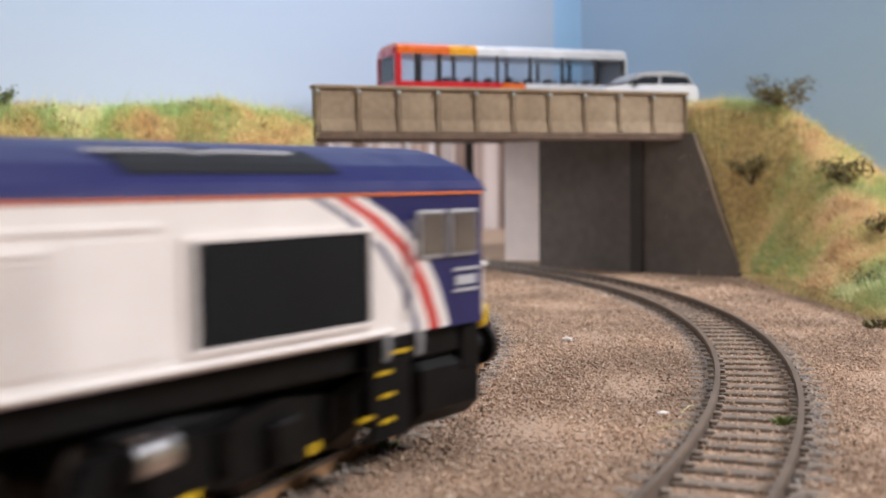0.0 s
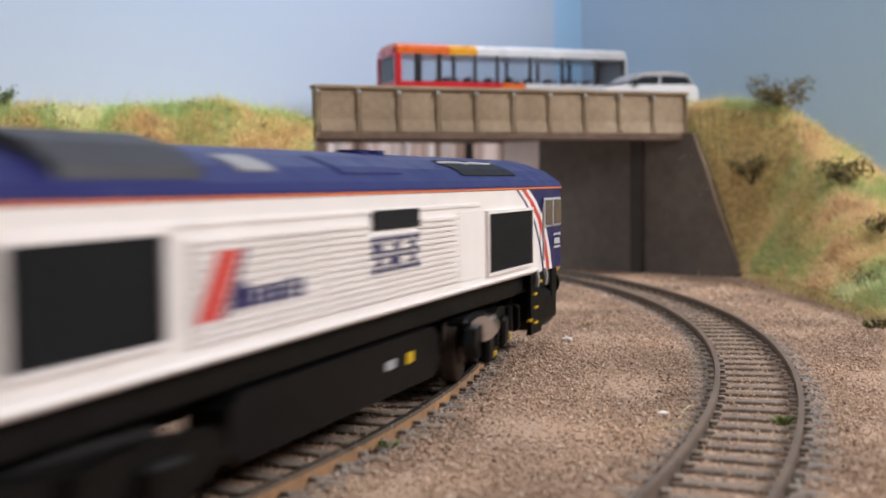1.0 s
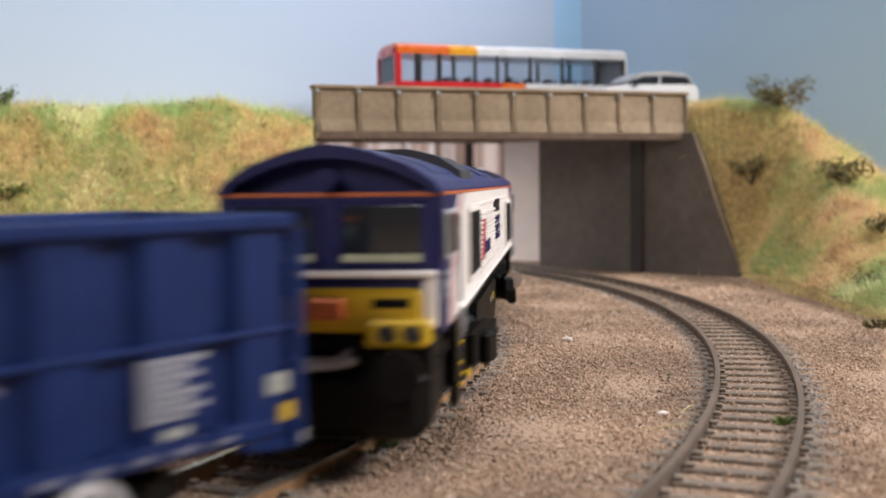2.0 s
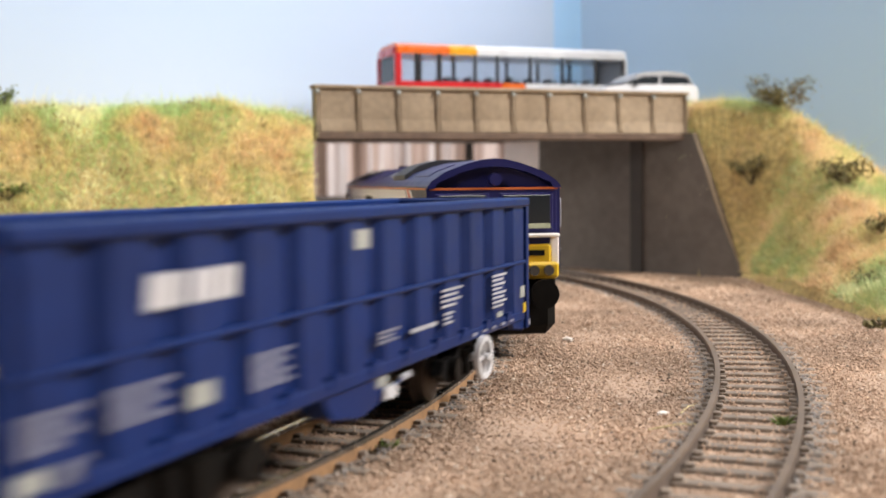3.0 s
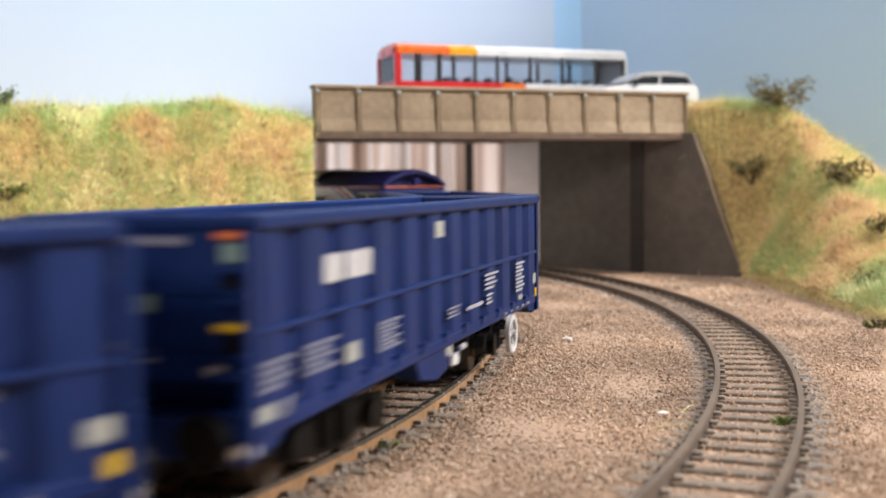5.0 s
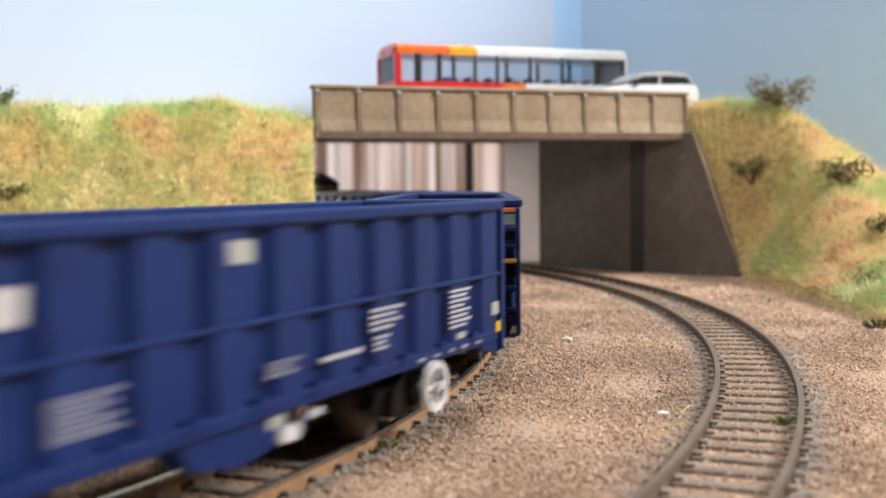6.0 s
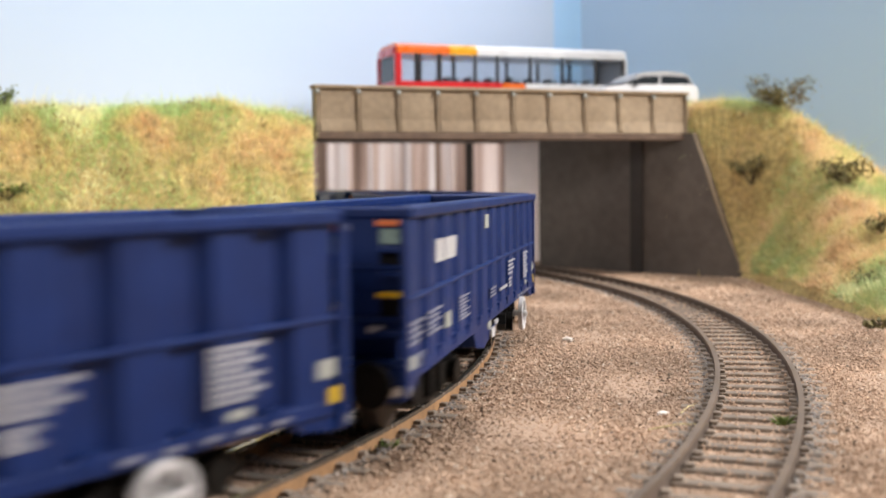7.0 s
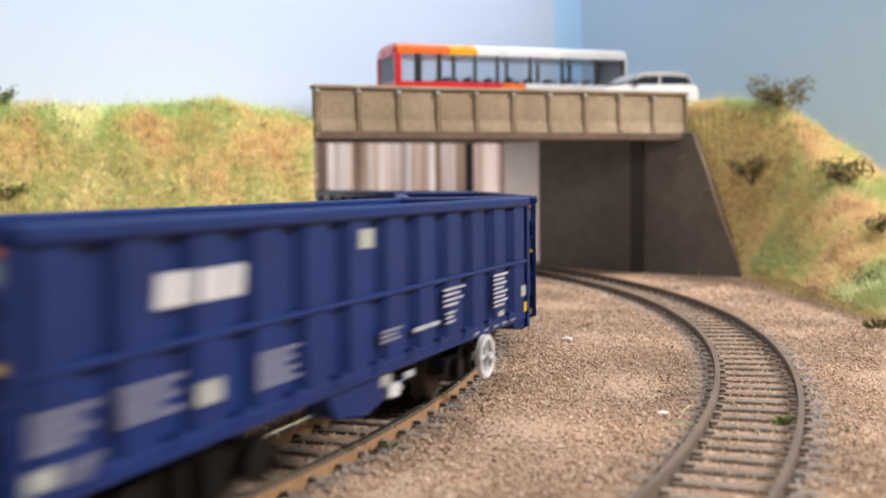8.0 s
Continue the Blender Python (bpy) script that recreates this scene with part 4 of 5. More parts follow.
def locomotive():
    root = tagged(new("diesel_locomotive"), "navy and cream model diesel locomotive with red stripes", "locomotive")
    W = 17.3
    lower = [(-W, 19.6), (-W, 41), (W, 41), (W, 19.6)]
    part("body", Shape().prism(lower, "x", -127, 128), M_NAVY, root)
    roof = [(-W, 41.0), (-17.2, 41.6), (-16.2, 42.9), (-12.5, 45.3), (-7, 47.3), (-3, 48.3), (0, 48.6), (3, 48.3), (7, 47.3), (12.5, 45.3), (16.2, 42.9), (17.2, 41.6), (W, 41.0)]
    inner = [(15.4, 41.0), (14.6, 42.4), (9, 44.9), (4, 46.2), (0, 46.5), (-4, 46.2), (-9, 44.9), (-14.6, 42.4), (-15.4, 41.0)]
    part("roof", Shape().prism(roof, "x", -124, 125), M_NAVY, root, "navy domed roof", smooth=False)
    for a, b in ((125.0, 129.2), (-128.4, -124.0)):
        part("roof_hood", Shape().prism(roof + inner, "x", a, b), M_NAVY, root)
    for y in (-W - 0.35, W + 0.15):
        part("cantrail_line", Shape().box(-127, 128, y, y + 0.2, 40.75, 41.15), M_ORANGE, root, "thin orange line")
    for side in (-1, 1):
        y = -W - 0.25 if side < 0 else W
        s = Shape()
        n = 14
        rows = []
        for i in range(n + 1):
            z = 19.8 + (40.6 - 19.8) * i / n
            a = float(arc_u(z, 0))
            rows.append([s.bm.verts.new(p) for p in ((-a, y, z), (a, y, z), (a, y + 0.25, z), (-a, y + 0.25, z))])
        for p, q in zip(rows, rows[1:]):
            for k in range(4):
                s.bm.faces.new((p[k], p[(k + 1) % 4], q[(k + 1) % 4], q[k]))
        s.bm.faces.new(rows[0][::-1])
        s.bm.faces.new(rows[-1])
        part("side_panel", s, M_WHITE, root, "cream-white body side")
        for sgn in (-1, 1):
            for k0, k1, m, nm in ((0.0, 0.16, M_NAVY, "navy_band"), (0.16, 0.42, M_WHITE, "white_band"), (0.42, 0.74, M_RED, "red_band"), (0.74, 1.0, M_WHITE, "white_band")):
                part(nm, band(k0, k1, 19.8, 40.6, sgn, y), m, root)
        yo = y - 0.0 if side < 0 else y + 0.25

        def plate(nm, u0, u1, z0, z1, d, m, bev=0.15, label="", parent=None):
            a, b = sorted((yo, yo + side * d))
            return part(nm, Shape().box(u0, u1, a, b, z0, z1, bev), m, parent or root, label)
        # big intake grilles with fine slats
        for u0, u1, z0, z1 in ((64.8, 98.2, 22.6, 35.6), (-82.5, -55.5, 24.2, 36.8)):
            g = plate("intake_grille", u0, u1, z0, z1, 0.3, M_GRILLE, 0, "black intake grille")
            s = Shape()
            k = int((z1 - z0) / 0.62)
            for i in range(k):
                z = z0 + (i + 0.5) * (z1 - z0) / k
                a, b = sorted((yo + side * 0.3, yo + side * 0.55))
                s.box(u0 + 0.3, u1 - 0.3, a, b, z - 0.14, z + 0.14)
            part("slats", s, M_GRILLE, g)
            s = Shape()
            a, b = sorted((yo, yo + side * 0.7))
            s.box(u0 - 0.8, u1 + 0.8, a, b, z1, z1 + 0.7).box(u0 - 0.8, u1 + 0.8, a, b, z0 - 0.7, z0)
            s.box(u0 - 0.8, u0, a, b, z0, z1).box(u1, u1 + 0.8, a, b, z0, z1)
            part("grille_frame", s, M_WHITE, g)
        plate("small_grille", 4.0, 24.5, 34.6, 38.0, 0.6, M_GRILLE, 0.2, "small black vent grille")
        # pressed ribs along the engine room doors
        s = Shape()
        a, b = sorted((yo, yo + side * 0.6))
        for i in range(13):
            z = 23.0 + i * 1.05
            for u0, u1 in ((-50.5, -14.2), (-13.6, 3.0), (25.2, 45.5)) if z > 34 else ((-50.5, -14.2), (-13.6, 14.6), (15.2, 45.5)):
                s.box(u0, u1, a, b, z - 0.3, z + 0.3)
        part("pressed_ribs", s, M_WHITE, root, "cream ribbed doors")
        plate("door_edge", 46.6, 60.5, 22.2, 36.6, 0.18, M_WHITE, 0.1)
        plate("sill_lip", -100, 103, 20.2, 21.0, 0.9, M_WHITE, 0.25)
        plate("top_lip", -80, 60, 37.4, 38.2, 0.35, M_WHITE, 0.1)
        # emblem shapes: a slanted red bar, dark bars, a block of dark squares
        a, b = sorted((yo + side * 0.3, yo + side * 0.72))
        part("red_emblem", Shape().prism([(-49.5, 25.4), (-44.4, 25.4), (-38.8, 34.2), (-43.9, 34.2)], "y", a, b), M_RED, root)
        part("navy_emblem", Shape().prism([(-43.4, 25.4), (-42.4, 25.4), (-36.8, 34.2), (-37.8, 34.2)], "y", a, b), M_NAVY, root)
        for i, (w, h) in enumerate(((3.0, 3.6), (1.9, 2.6), (1.9, 2.6), (2.0, 2.6), (1.9, 2.6), (1.4, 3.2), (1.9, 2.6))):
            u = -40.6 + i * 2.9
            part("letter_block", Shape().box(u, u + w, a, b, 26.2, 26.2 + h), M_NAVY, root)
        for r in range(5):
            for c in range(12):
                if c % 4 != 3 and ((r + c) % 2 == 0 or (r + c // 4) % 3 == 1 and c % 4 == 0):
                    u, z = 3.4 + c * 1.85, 33.6 - r * 1.28
                    part("emblem_square", Shape().box(u, u + 1.75, a, b, z - 1.24, z), M_NAVY, root)
        for sgn in (-1, 1):
            for u0, u1 in ((109.8, 117.2), (118.0, 126.0)):
                p, q = sorted((u0 * sgn, u1 * sgn))
                w = plate("cab_window", p, q, 30.8, 38.4, 0.5, M_FRAME, 0.3, "cab window in a pale frame")
                part("pane", Shape().box(p + 0.75, q - 0.75, *sorted((yo + side * 0.5, yo + side * 0.72)), 31.5, 37.8), M_CABPANE, w)
            p, q = sorted((119.4 * sgn, 126.5 * sgn))
            for z, h, cut in ((25.0, 0.5, 0.0), (28.4, 0.5, 0.0), (26.1, 1.5, 0.7)):
                part("name_bar", Shape().box(p + cut, q - cut, *sorted((yo, yo + side * 0.15)), z, z + h), M_DECAL, root)
            # door steps with yellow edges below the cab
            st = plate("step_ladder", *sorted((98.6 * sgn, 108.0 * sgn)), 4.5, 19.6, -1.2, M_BLACK)
            for z, u0, u1 in ((17.4, 103.0, 107.2), (14.6, 99.8, 102.8), (11.2, 100.6, 103.4), (8.4, 95.8, 98.4), (7.4, 100.6, 103.2)):
                pp, qq = sorted((u0 * sgn, u1 * sgn))
                part("step", Shape().box(pp, qq, *sorted((yo - side * 0.3, yo + side * 0.5)), z - 0.22, z + 0.22), M_YELLOW, st, "yellow step edge")
            for u in (101.6, 109.4):
                part("handrail", Shape().tube([(u * sgn, yo + side * 0.5, 20.5), (u * sgn, yo + side * 0.9, 18.5), (u * sgn, yo + side * 0.6, 16.4)], 0.55), M_GREY, root)
            part("door_rail", Shape().tube([(107.4 * sgn, yo + side * 0.8, 22.5), (107.4 * sgn, yo + side * 0.8, 37)], 0.28), M_GREY, root)
        # underframe between the bogies
        t0, t1 = sorted((side * 9.0, side * 16.0))
        tank = [(-36, 14.4), (36, 14.4), (39, 12.5), (39, 6.8), (36, 4.6), (-36, 4.6), (-39, 6.8), (-39, 12.5)]
        ft = part("fuel_tank", Shape().prism(tank, "y", t0, t1), M_BLACK, root)
        part("fuel_plate", Shape().box(12.6, 17.0, *sorted((side * 16.0, side * 16.2)), 9.4, 11.0), M_DECAL, ft)
        part("fuel_plate", Shape().box(22.2, 25.4, *sorted((side * 16.0, side * 16.2)), 9.2, 11.2), M_YELLOW, ft)
        part("air_reservoir", Shape().disc(0, side * 13.0, 17.0, 2.0, "x", 70, 14), M_BLACK, root)
    part("chassis", Shape().box(-124, 124, -15.5, 15.5, 14.8, 19.6, 0.6), M_BLACK, root)
    # roof fittings

    def roof_plate(nm, u0, u1, y0, y1, d, m, label=""):
        """A plate that follows the roof's curve between two half-widths."""
        ys = sorted({y0, y1, *[p for p in (7.0, 12.5, 16.2) if min(y0, y1) < p < max(y0, y1)]}, reverse=True)
        zr = [float(np.interp(y, (0, 3, 7, 12.5, 16.2, 17.2), (48.6, 48.3, 47.3, 45.3, 42.9, 41.6))) for y in ys]
        for f in (-1, 1):
            low = [(f * y, z - 0.3) for y, z in zip(ys, zr)]
            top = [(f * (y + d * 0.4), z + d) for y, z in zip(ys, zr)][::-1]
            part(nm, Shape().prism(low + top, "x", u0, u1), m, root, label)
    roof_plate("exhaust_grille", 58, 95.5, 14.6, 7.2, 0.25, M_GRILLE, "dark roof grille")
    for f in (-1, 1):
        part("roof_wire", Shape().tube([(56, f * 9.4, 46.9), (70, f * 9.2, 47.0), (73, f * 9.8, 46.7), (77, f * 9.2, 47.0), (91, f * 9.4, 46.9)], 0.28), M_DECAL, root)
    rad = [(-15.6, 43.0), (-15.2, 45.0), (-11, 47.8), (-5, 49.4), (5, 49.4), (11, 47.8), (15.2, 45.0), (15.6, 43.0)]
    part("radiator_hood", Shape().prism(rad, "x", -71, -43), mat("dark_radiator", (0.035, 0.035, 0.04), 0.5, grain=0.2, size=2), root, "raised dark radiator hood")
    part("radiator_end", Shape().prism([(p * 0.93, z - 0.7) for p, z in rad], "x", -43, -39), M_NAVY, root)
    roof_plate("silencer_cover", -31.5, -21.5, 13.8, 8.6, 0.3, M_GREY, "pale grey roof hatch")
    roof_plate("roof_hatch", 0, 25, 14.2, 7.2, 0.22, M_NAVY)
    roof_plate("roof_hatch", -112, -84, 14.2, 7.2, 0.18, M_NAVY)
    for u in (34, 42):
        part("roof_fan", Shape().disc(u, 0, 48.7, 3.2, "z", 1.0, 20), M_NAVY, root)
    cab_end(root, 1)
    cab_end(root, -1)
    yaw = math.degrees(80 / NEAR[2])
    loco_bogie(root, 80, yaw)
    loco_bogie(root, -82, -yaw)
    return root


M_CABPANE = mat("cab_pane", (0.07, 0.055, 0.048), 0.15, grain=0.25, size=5, coat=0.2, second=(0.13, 0.115, 0.10))


def wagon_bogie(root, u, yaw):
    b = new("bogie")
    b.parent = root
    b.matrix_basis = mm(u, 0, 0, 0, 0, yaw)
    for sg in (-1, 1):
        prof = [(-19, 6.2), (-17, 8.6), (-8, 8.2), (-5, 10.4), (5, 10.4), (8, 8.2), (17, 8.6), (19, 6.2), (15, 4.2), (9, 4.6), (5, 2.8), (-5, 2.8), (-9, 4.6), (-15, 4.2)]
        part("side_frame", Shape().prism(prof, "y", sg * 12.2 - 1.1, sg * 12.2 + 1.1), M_BLACK, b)
        for x in (-12, 12):
            part("axle_box", Shape().disc(x, sg * 13.8, 6.2, 2.5, "y", 2.4, 16), M_BLACK, b)
        for x in (-2.6, 2.6):
            part("spring", Shape().disc(x, sg * 13.3, 6.5, 1.6, "z", 5, 14), M_BLACK, b)
    part("bolster", Shape().box(-6, 6, -11, 11, 6.5, 11, 0.6), M_BLACK, b)
    for x in (-12, 12):
        WHEELS.append((wheelset(b, x, 6.0), 6.0))


def wagon():
    root = tagged(new("box_wagon"), "blue open box wagon with pressed ribs and white lettering bars", "wagon", "wagons of the goods train")
    W, A, B = 17.3, -87.0, 77.4
    zt, zr, zb = 39.0, 24.4, 12.4
    grooves = [64.5 - 14.0 * k for k in range(11)]
    part("floor", Shape().box(A + 1, B - 1, -14.5, 14.5, 13.4, 14.6), M_BLUE, root)
    for side in (-1, 1):
        y0, y1 = sorted((side * 14.2, side * 15.0))
        part("side_wall", Shape().box(A, B, y0, y1, zb + 1.0, zt - 1.6), M_BLUE, root)
        a, b = sorted((side * 14.0, side * (W + 0.2)))
        part("top_rim", Shape().box(A - 0.4, B + 0.4, a, b, zt - 2.0, zt, 0.4), M_BLUE, root)
        # broad pressed panels stand proud of the wall, with narrow channels between them
        edges = [B, *grooves, A]
        for k, (e1, e0) in enumerate(zip(edges, edges[1:])):
            u1 = e1 - (2.0 if k else 0.3)
            u0 = e0 + (2.0 if k < len(grooves) else 0.3)
            prof = [(u0, side * 14.9), (u0 + 2.2, side * 16.5), (u1 - 1.2, side * 16.5), (u1, side * 14.9)]
            part("pressed_panel", Shape().prism(prof, "z", zb, zt - 1.8), M_BLUE, root)
        for u in grooves:
            part("channel_foot", Shape().prism([(u - 2.4, zb - 0.2), (u + 2.4, zb - 0.2), (u + 1.2, zb + 1.6), (u - 1.2, zb + 1.6)], "y", *sorted((side * 15.4, side * 16.9))), M_BLUE, root)
        a, b = sorted((side * 15.4, side * 16.95))
        part("waist_rail", Shape().box(A + 0.6, B - 0.6, a, b, zr - 0.38, zr + 0.38, 0.2), M_BLUE, root)
        a, b = sorted((side * 14.4, side * 16.6))
        part("sole_bar", Shape().box(A + 1, B - 1, a, b, zb - 1.4, zb + 0.9, 0.3), M_BLUE, root)
        for e, d in ((A, 1), (B, -1)):
            p = [(e, 13.6), (e + d * 13, 13.6), (e + d * 7, 9.6), (e + d * 1.5, 8.9), (e, 9.4)]
            part("end_bracket", Shape().prism(p, "y", *sorted((side * 14.6, side * 16.0))), M_BLUE, root)
        yo = side * 16.5

        def decal(nm, u0, u1, z0, z1, m, lines=0, d=1.0, label=""):
            if side > 0:
                u0, u1 = -u1 - 5, -u0 - 5
            y = sorted((yo + side * 0.0, yo + side * 0.16 * d))
            if lines:
                h = (z1 - z0) / (lines * 2 - 1)
                for i in range(lines):
                    cut = (0.0, 0.25, 0.1, 0.35, 0.05, 0.2)[i % 6]
                    part("text_bar", Shape().box(u0, u1 - (u1 - u0) * cut, *y, z1 - h * (2 * i + 1.0), z1 - h * (2 * i + 0.05)), m, root)
            else:
                part(nm, Shape().box(u0, u1, *y, z0, z1), m, root, label)
        # owner's letters as plain blocks
        u = -65.4
        for w, gap in ((2.9, 0.8), (2.6, 0.8), (1.2, 1.8), (2.8, 0.5), (2.4, 0.7), (2.4, 0.7), (2.0, 0)):
            uu = u if side < 0 else -u - w
            lean = 0.5
            w *= 0.86
            quad = [(uu, 28.7), (uu + w, 28.7), (uu + w + lean, 32.6), (uu + lean, 32.6)]
            part("letter_block", Shape().prism(quad, "y", *sorted((yo - side * 0.9, yo + side * 0.18))), M_LETTER, root, "white letter block")
            u += w + gap * 0.82
        decal("data_plate", -12.4, -7.0, 32.4, 35.4, M_PLATE)
        decal("data_table", 24.2, 35.6, 19.2, 22.7, M_DECAL, 4)
        decal("data_table", 25.2, 30.5, 16.0, 18.2, M_DECAL, 3)
        decal("data_table", 53.6, 63.0, 16.0, 23.0, M_DECAL, 8)
        decal("data_table", -43.6, -32.2, 15.8, 20.4, M_FAINT, 7)
        decal("data_table", -72.4, -60.4, 16.8, 20.9, M_FAINT, 5)
        decal("data_plate", -57.6, -52.2, 16.2, 19.0, M_PLATE)
        decal("data_table", -4.6, 4.4, 16.4, 18.4, M_FAINT, 3)
        decal("white_line", 9.4, 21.6, 16.5, 17.2, M_DECAL)
        decal("data_plate", 72.9, 76.4, 16.4, 18.9, M_PLATE)
        decal("yellow_plate", 75.2, 77.2, 12.8, 15.0, M_YELLOW)
        decal("data_plate", 56.4, 60.2, 13.8, 14.9, M_PLATE)
        decal("data_table", -86.0, -75.6, 16.9, 20.6, M_FAINT, 4)
        decal("data_plate", -86.6, -82.0, 13.2, 15.2, M_PLATE)
        decal("data_table", -80.6, -75.4, 12.8, 15.0, M_FAINT, 4)
        for i in range(5):
            decal("sole_bar_mark", 40 + i * 6.0, 43.0 + i * 6.0, 11.9, 12.4, M_FAINT, 0, 3.0)
        # brake gear
        bx = [(-12, 11.6), (12, 11.6), (9, 6.4), (2, 5.4), (-8, 7.0)]
        part("brake_box", Shape().prism([(x - 11, z) for x, z in bx], "y", *sorted((side * 10.5, side * 15.6))), M_BLUE, root)
        part("brake_lever", Shape().box(-3.2, 1.4, *sorted((side * 14.2, side * 15.8)), 8.8, 12.0, 0.3), M_PLATE, root)
        lv = part("white_lever", Shape().prism([(-0.6, 6.8), (3.4, 6.4), (4.4, 7.6), (3.8, 8.8), (-0.6, 8.6)], "y", *sorted((side * 15.0, side * 16.2))), M_LETTER, root, "white brake lever")
        part("lever_end", Shape().box(6.6, 11.0, *sorted((side * 15.2, side * 16.0)), 8.5, 9.8, 0.3), M_DECAL, lv)
        part("lever_rod", Shape().tube([(3.6, side * 15.6, 8.2), (8.0, side * 15.6, 9.1)], 0.35), M_BLUE, lv)
        hw = part("handbrake_wheel", Shape().ring(45.8, side * 17.2, 7.0, 3.9, 1.1, "y"), M_LETTER, root, "white spoked handbrake wheel")
        sp = Shape().box(42.0, 49.6, *sorted((side * 16.9, side * 17.5)), 6.6, 7.4).box(45.4, 46.2, *sorted((side * 16.9, side * 17.5)), 3.2, 10.8)
        part("spokes", sp, M_LETTER, hw)
        part("spindle", Shape().disc(45.8, side * 16.4, 7.0, 0.8, "y", 4.2, 10), M_LETTER, hw)
    for e, d in ((A, -1), (B, 1)):
        a, b = sorted((e, e - d * 1.2))
        part("end_wall", Shape().box(a, b, -15.6, 15.6, 18.4, zt - 1.6), M_BLUE, root)
        part("end_recess", Shape().box(*sorted((e - d * 5.0, e - d * 6.0)), -14.4, 14.4, zb, 18.6), M_BLUE, root)
        part("end_shelf", Shape().box(*sorted((e - d * 0.4, e - d * 6.0)), -14.4, 14.4, 18.4, 19.0), M_BLUE, root)
        a, b = sorted((e - d * 1.6, e + d * 0.6))
        part("end_rim", Shape().box(a, b, -17.4, 17.4, zt - 2.0, zt, 0.5), M_BLUE, root)
        for z in (29.5, 21.5):
            part("end_rail", Shape().box(*sorted((e, e + d * 0.7)), -15.4, 15.4, z - 0.4, z + 0.4, 0.15), M_BLUE, root)
        # head stock, buffers, coupling
        part("head_stock", Shape().box(*sorted((e - d * 1.0, e + d * 1.2)), -16, 16, 8.4, 14.0, 0.4), M_BLUE, root)
        for sg in (-1, 1):
            bu = part("buffer", Shape().disc(e + d * 3.9, sg * 11.2, 11.6, 3.6, "x", 1.0, 20), M_BLACK, root)
            part("buffer_shank", Shape().disc(e + d * 2.4, sg * 11.2, 11.6, 1.8, "x", 3, 14), M_BLACK, bu)
            part("lamp_bracket", Shape().box(*sorted((e + d * 1.2, e + d * 1.5)), sg * 15.2 - 1.9, sg * 15.2 + 1.9, 9.6, 11.0), M_LETTER, root)
            # corner ladder with coloured edges
            ld = part("ladder_post", Shape().box(*sorted((e, e + d * 1.9)), sg * 16.3 - 0.5, sg * 16.3 + 0.5, 9.0, zt - 2.0, 0.15), M_BLUE, root)
            for z, m in ((32.4, M_BLUE), (28.6, M_BLUE), (25.4, M_YELLOW), (19.5, M_BLUE), (14.8, M_BLUE)):
                part("rung", Shape().box(*sorted((e + d * 0.3, e + d * 2.0)), sg * 14.0 - 2.0, sg * 14.0 + 2.0, z - 0.42, z + 0.42, 0.12), m, ld)
            # flat black plates on the end wall paint the shade behind the rungs
            for z0, z1 in ((29.2, 31.8), (21.4, 24.6)):
                part("step_recess", Shape().box(*sorted((e, e + d * 0.12)), sg * 14.0 - 1.8, sg * 14.0 + 1.8, z0, z1), M_BLACK, root, "thin black plate standing in for the shade behind the rungs")
            part("orange_mark", Shape().box(*sorted((e + d * 0.1, e + d * 0.9)), sg * 14.2 - 2.2, sg * 14.2 + 2.4, 36.0, 36.9, 0.1), M_ORANGE, root)
            part("data_plate", Shape().box(*sorted((e + d * 0.0, e + d * 0.3)), sg * 14.0 - 1.7, sg * 14.0 + 1.7, 33.2, 35.5), M_GREENPLATE, root)
        part("white_bar", Shape().box(*sorted((e, e + d * 0.3)), -7.4, 1.6, 35.2, 36.3), M_FAINT, root)
        part("white_bar", Shape().box(*sorted((e + d * 0.6, e + d * 0.9)), -12.8, -10.2, 19.4, 20.5), M_DECAL, root)
        part("data_plate", Shape().box(*sorted((e, e + d * 0.3)), -3.0, 0.2, 26.8, 29.8), M_GREENPLATE, root)
        part("data_plate", Shape().box(*sorted((e, e + d * 0.3)), -3.0, 0.4, 20.6, 22.0), M_PLATE, root)
        part("coupling", Shape().tube([(e, 0, 8.5), (e + d * 3, 0, 7.5), (e + d * 4.6, 0, 7.4)], 0.9), M_BLACK, root)
    part("centre_sill", Shape().box(A + 8, B - 8, -5, 5, 8.5, 13.4), M_BLACK, root)
    yaw = math.degrees(49 / NEAR[2])
    wagon_bogie(root, 44, yaw)
    wagon_bogie(root, -54, -yaw)
    return root


LOCO_S, WAGON_S, PITCH = -271.4, -498.1, 179.2
# the train's uneven gait: small leads and lags (mm) on its steady run
GAIT_T = (0.0, 1.0, 1.5, 1.7, 2.8, 3.0, 3.2, 3.5, 4.0, 4.5, 4.7, 5.8, 6.0, 6.2, 6.5, 7.0, 7.3, 7.5, 7.8, 8.0)
GAIT = (0.0, 0.0, 1.2, -0.6, 1.7, 3.2, -0.1, -0.3, -0.4, 0.5, -2.4, 0.4, 1.9, -1.3, 3.0, 0.6, -0.1, -2.8, 1.5, -1.0)


def run(t):
    """Distance that the train has gone, in mm."""
    early = 114.36 * t - 0.6537 * t * t
    late = 7.23 + 111.385 * t - 0.249 * t * t
    k = min(1.0, max(0.0, (t - 1.7) / 1.1))
    return early + (late - early) * k * k * (3 - 2 * k) + float(np.interp(t, GAIT_T, GAIT))


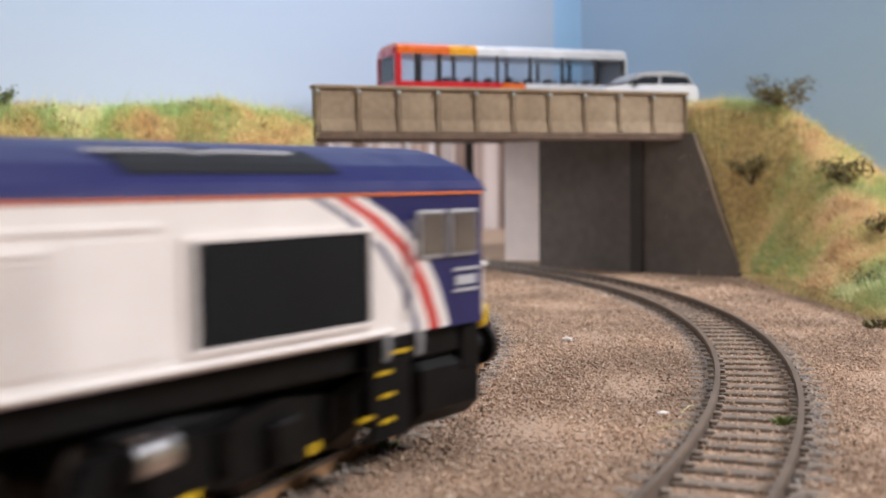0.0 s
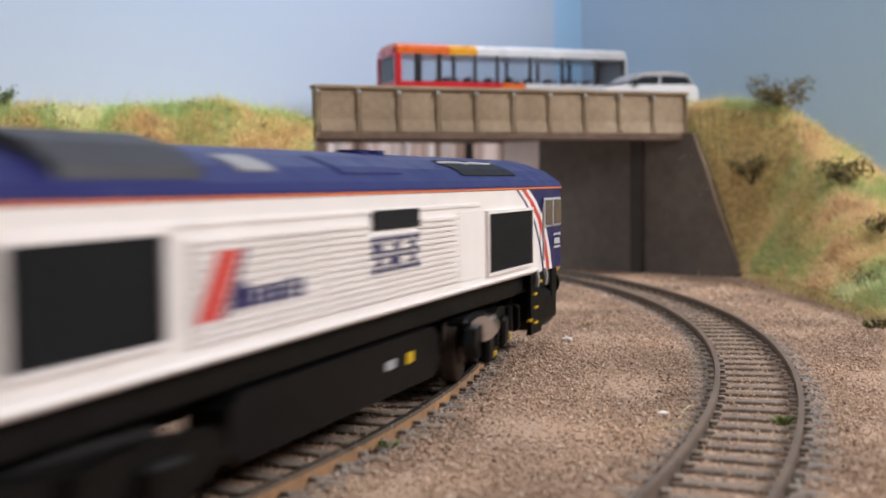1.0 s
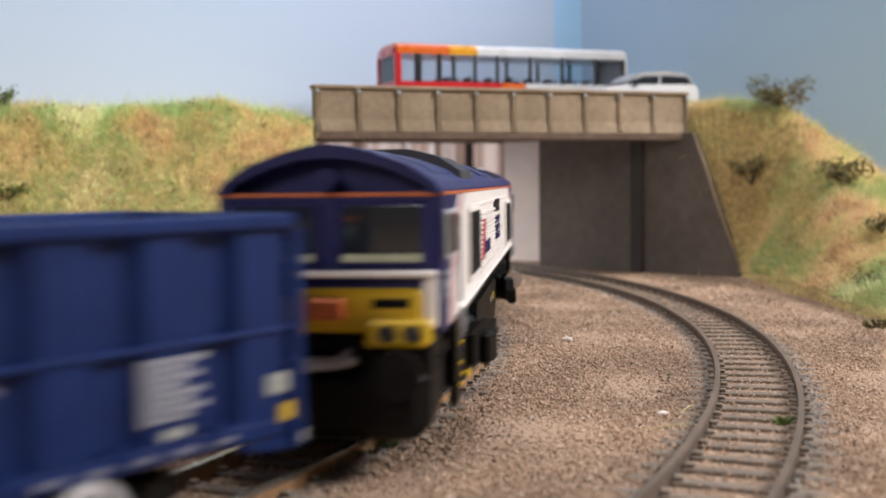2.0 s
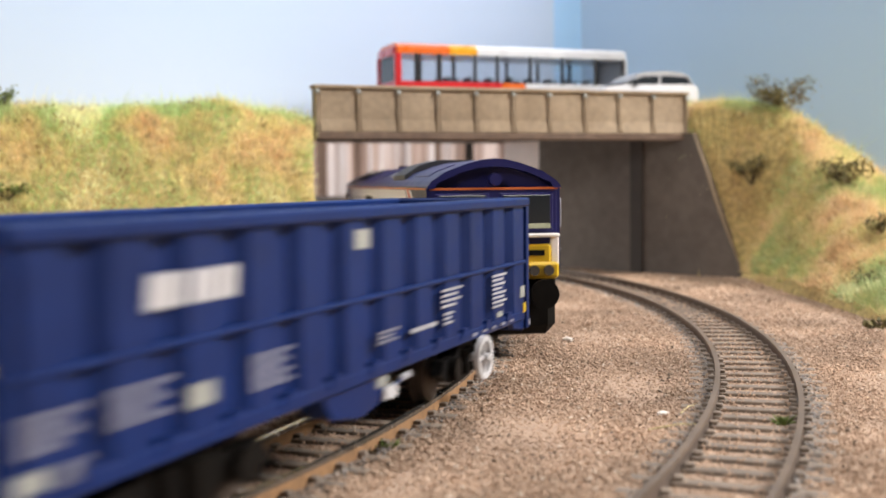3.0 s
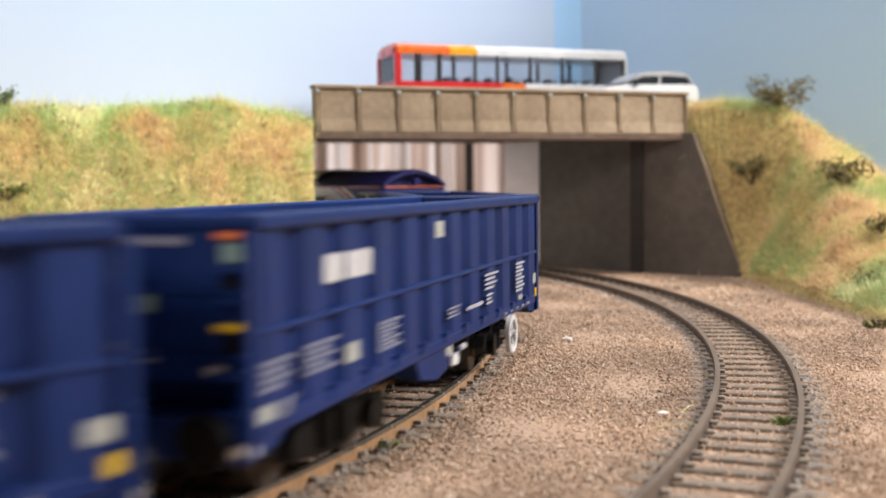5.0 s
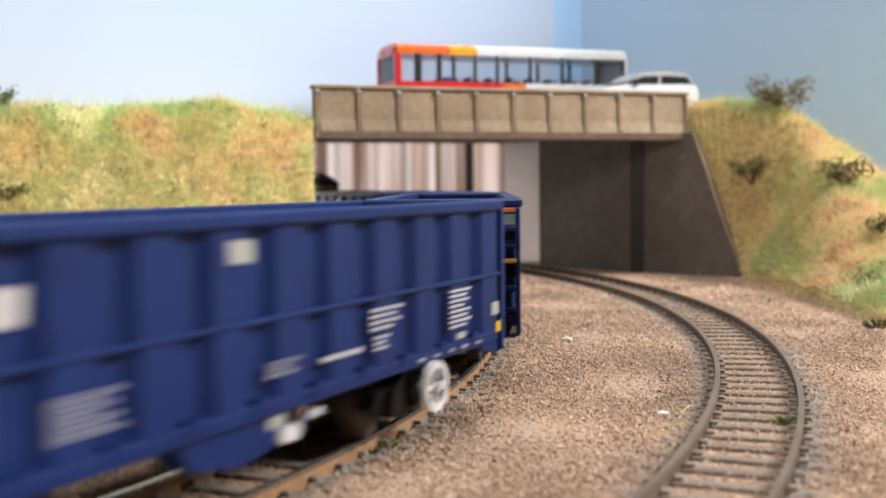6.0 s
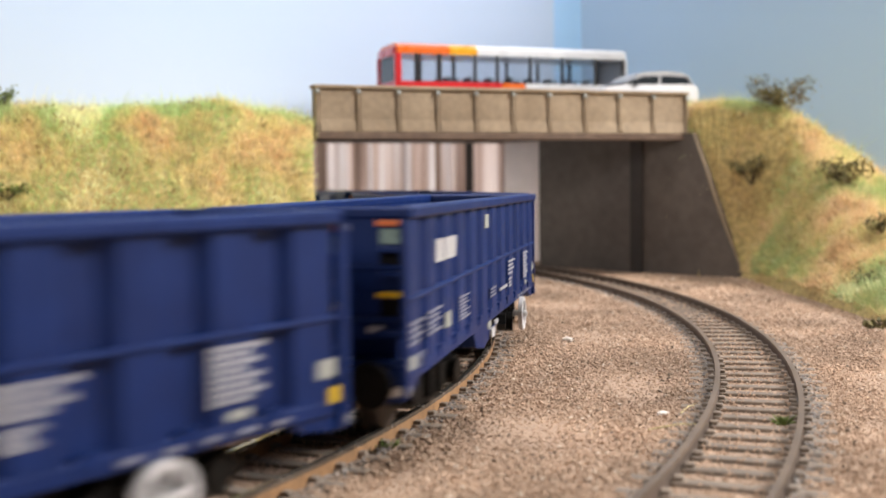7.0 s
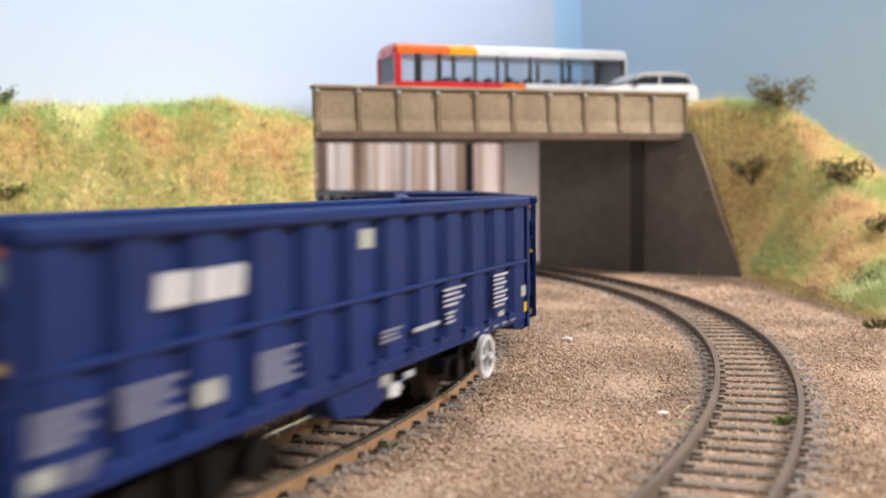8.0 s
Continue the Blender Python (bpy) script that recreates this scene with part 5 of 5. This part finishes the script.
def ride(s0, half, t, mid=0.0):
    """Pose on the curve; the body lies along the chord round the point mid of its length."""
    a = (s0 + mid + run(t)) / NEAR[2]
    r = NEAR[2] * math.cos(half / NEAR[2])
    return mm(NEAR[0] + r * math.cos(a), NEAR[1] + r * math.sin(a), RAIL, 0, 0, math.degrees(a) + 90) @ mm(-mid, 0, 0)


def motions():
    times = [i * 0.1 for i in range(81)]
    walk(LOCO, [(t, ride(LOCO_S, 86, t)) for t in times])
    for i, w in enumerate(WAGONS):
        walk(w, [(t, ride(WAGON_S - PITCH * i, 56, t, -4.8)) for t in times])
    # wheels roll with the way gone
    beats = [i / 15 for i in range(121)]
    for thing in [LOCO, *WAGONS]:
        for o in thing.children_recursive:
            if o.name.startswith("wheelset"):
                x, r = o.location.x / MM, o.location.z / MM
                walk(o, [(t, mm(x, 0, r, 0, math.degrees(run(t) / r), 0)) for t in beats])


# ---------------------------------------------------------------- putting it together

baseboard()
boards()
bridge()
abutment()
banks()
room()
track_near = track("railway_track", NEAR, -2.6, 1.5, "curved model railway track with rusty brown rails under the train", M_RUST, M_RAILTOP)
track_far = track("railway_track", FAR, -2.6, 1.0, "empty curved model railway track with dark brown rails", M_RAIL, M_DULLTOP)
LOCO = locomotive()
WAGONS = [wagon()]
for i in range(3):
    WAGONS.append(copy_thing(WAGONS[0], mm(0, 0, 0)))
bus()
car()
for i, (x, y, w, h, n) in enumerate(((160, 530, 36, 21, 1150), (143.8, 521, 20, 13, 480), (171.8, 478, 21, 14, 560), (149, 390, 11, 6, 180), (168.9, 431, 14, 9, 280), (130, 335, 9, 5, 160))):
    bush(x, y, float(bank_right(x, y)) - 2.2, w, h, 20 + i, None, n)
for i, (x, y, w, h) in enumerate(((-164, 419, 12, 11), (-156, 401, 14, 6))):
    bush(x, y, float(bank_left(x, y)) - 1, w, h, 40 + i, M_LEAFG, 300, "dark green twiggy model bush on the grassy bank")
for x, y, n, m in ((62.8, 206, 26, M_LEAFG), (-9.9, 190, 22, M_LEAFG), (-13, 185, 14, M_TWIG)):
    tuft(x, y, n, m)
straw(36, 196, 12, 18, 0.9)
straw(44.5, 209, 9, 60, 1.0)
for x, y, r in ((35, 317, 1.5), (42, 214, 1.1), (121, 300, 1.3)):
    pebble(x, y, r)
first_sleeper = part("sleeper", sleeper_mesh(), M_SLEEPER, track_near)
first_sleeper.matrix_basis = mm(*on(NEAR, -2.6), 0, 0, 0, math.degrees(-2.6))
lay_sleepers(track_near, NEAR, -2.58, 1.5, first_sleeper)
lay_sleepers(track_far, FAR, -2.6, 1.0, first_sleeper)
ballast()
grass()
undergrowth()
motions()
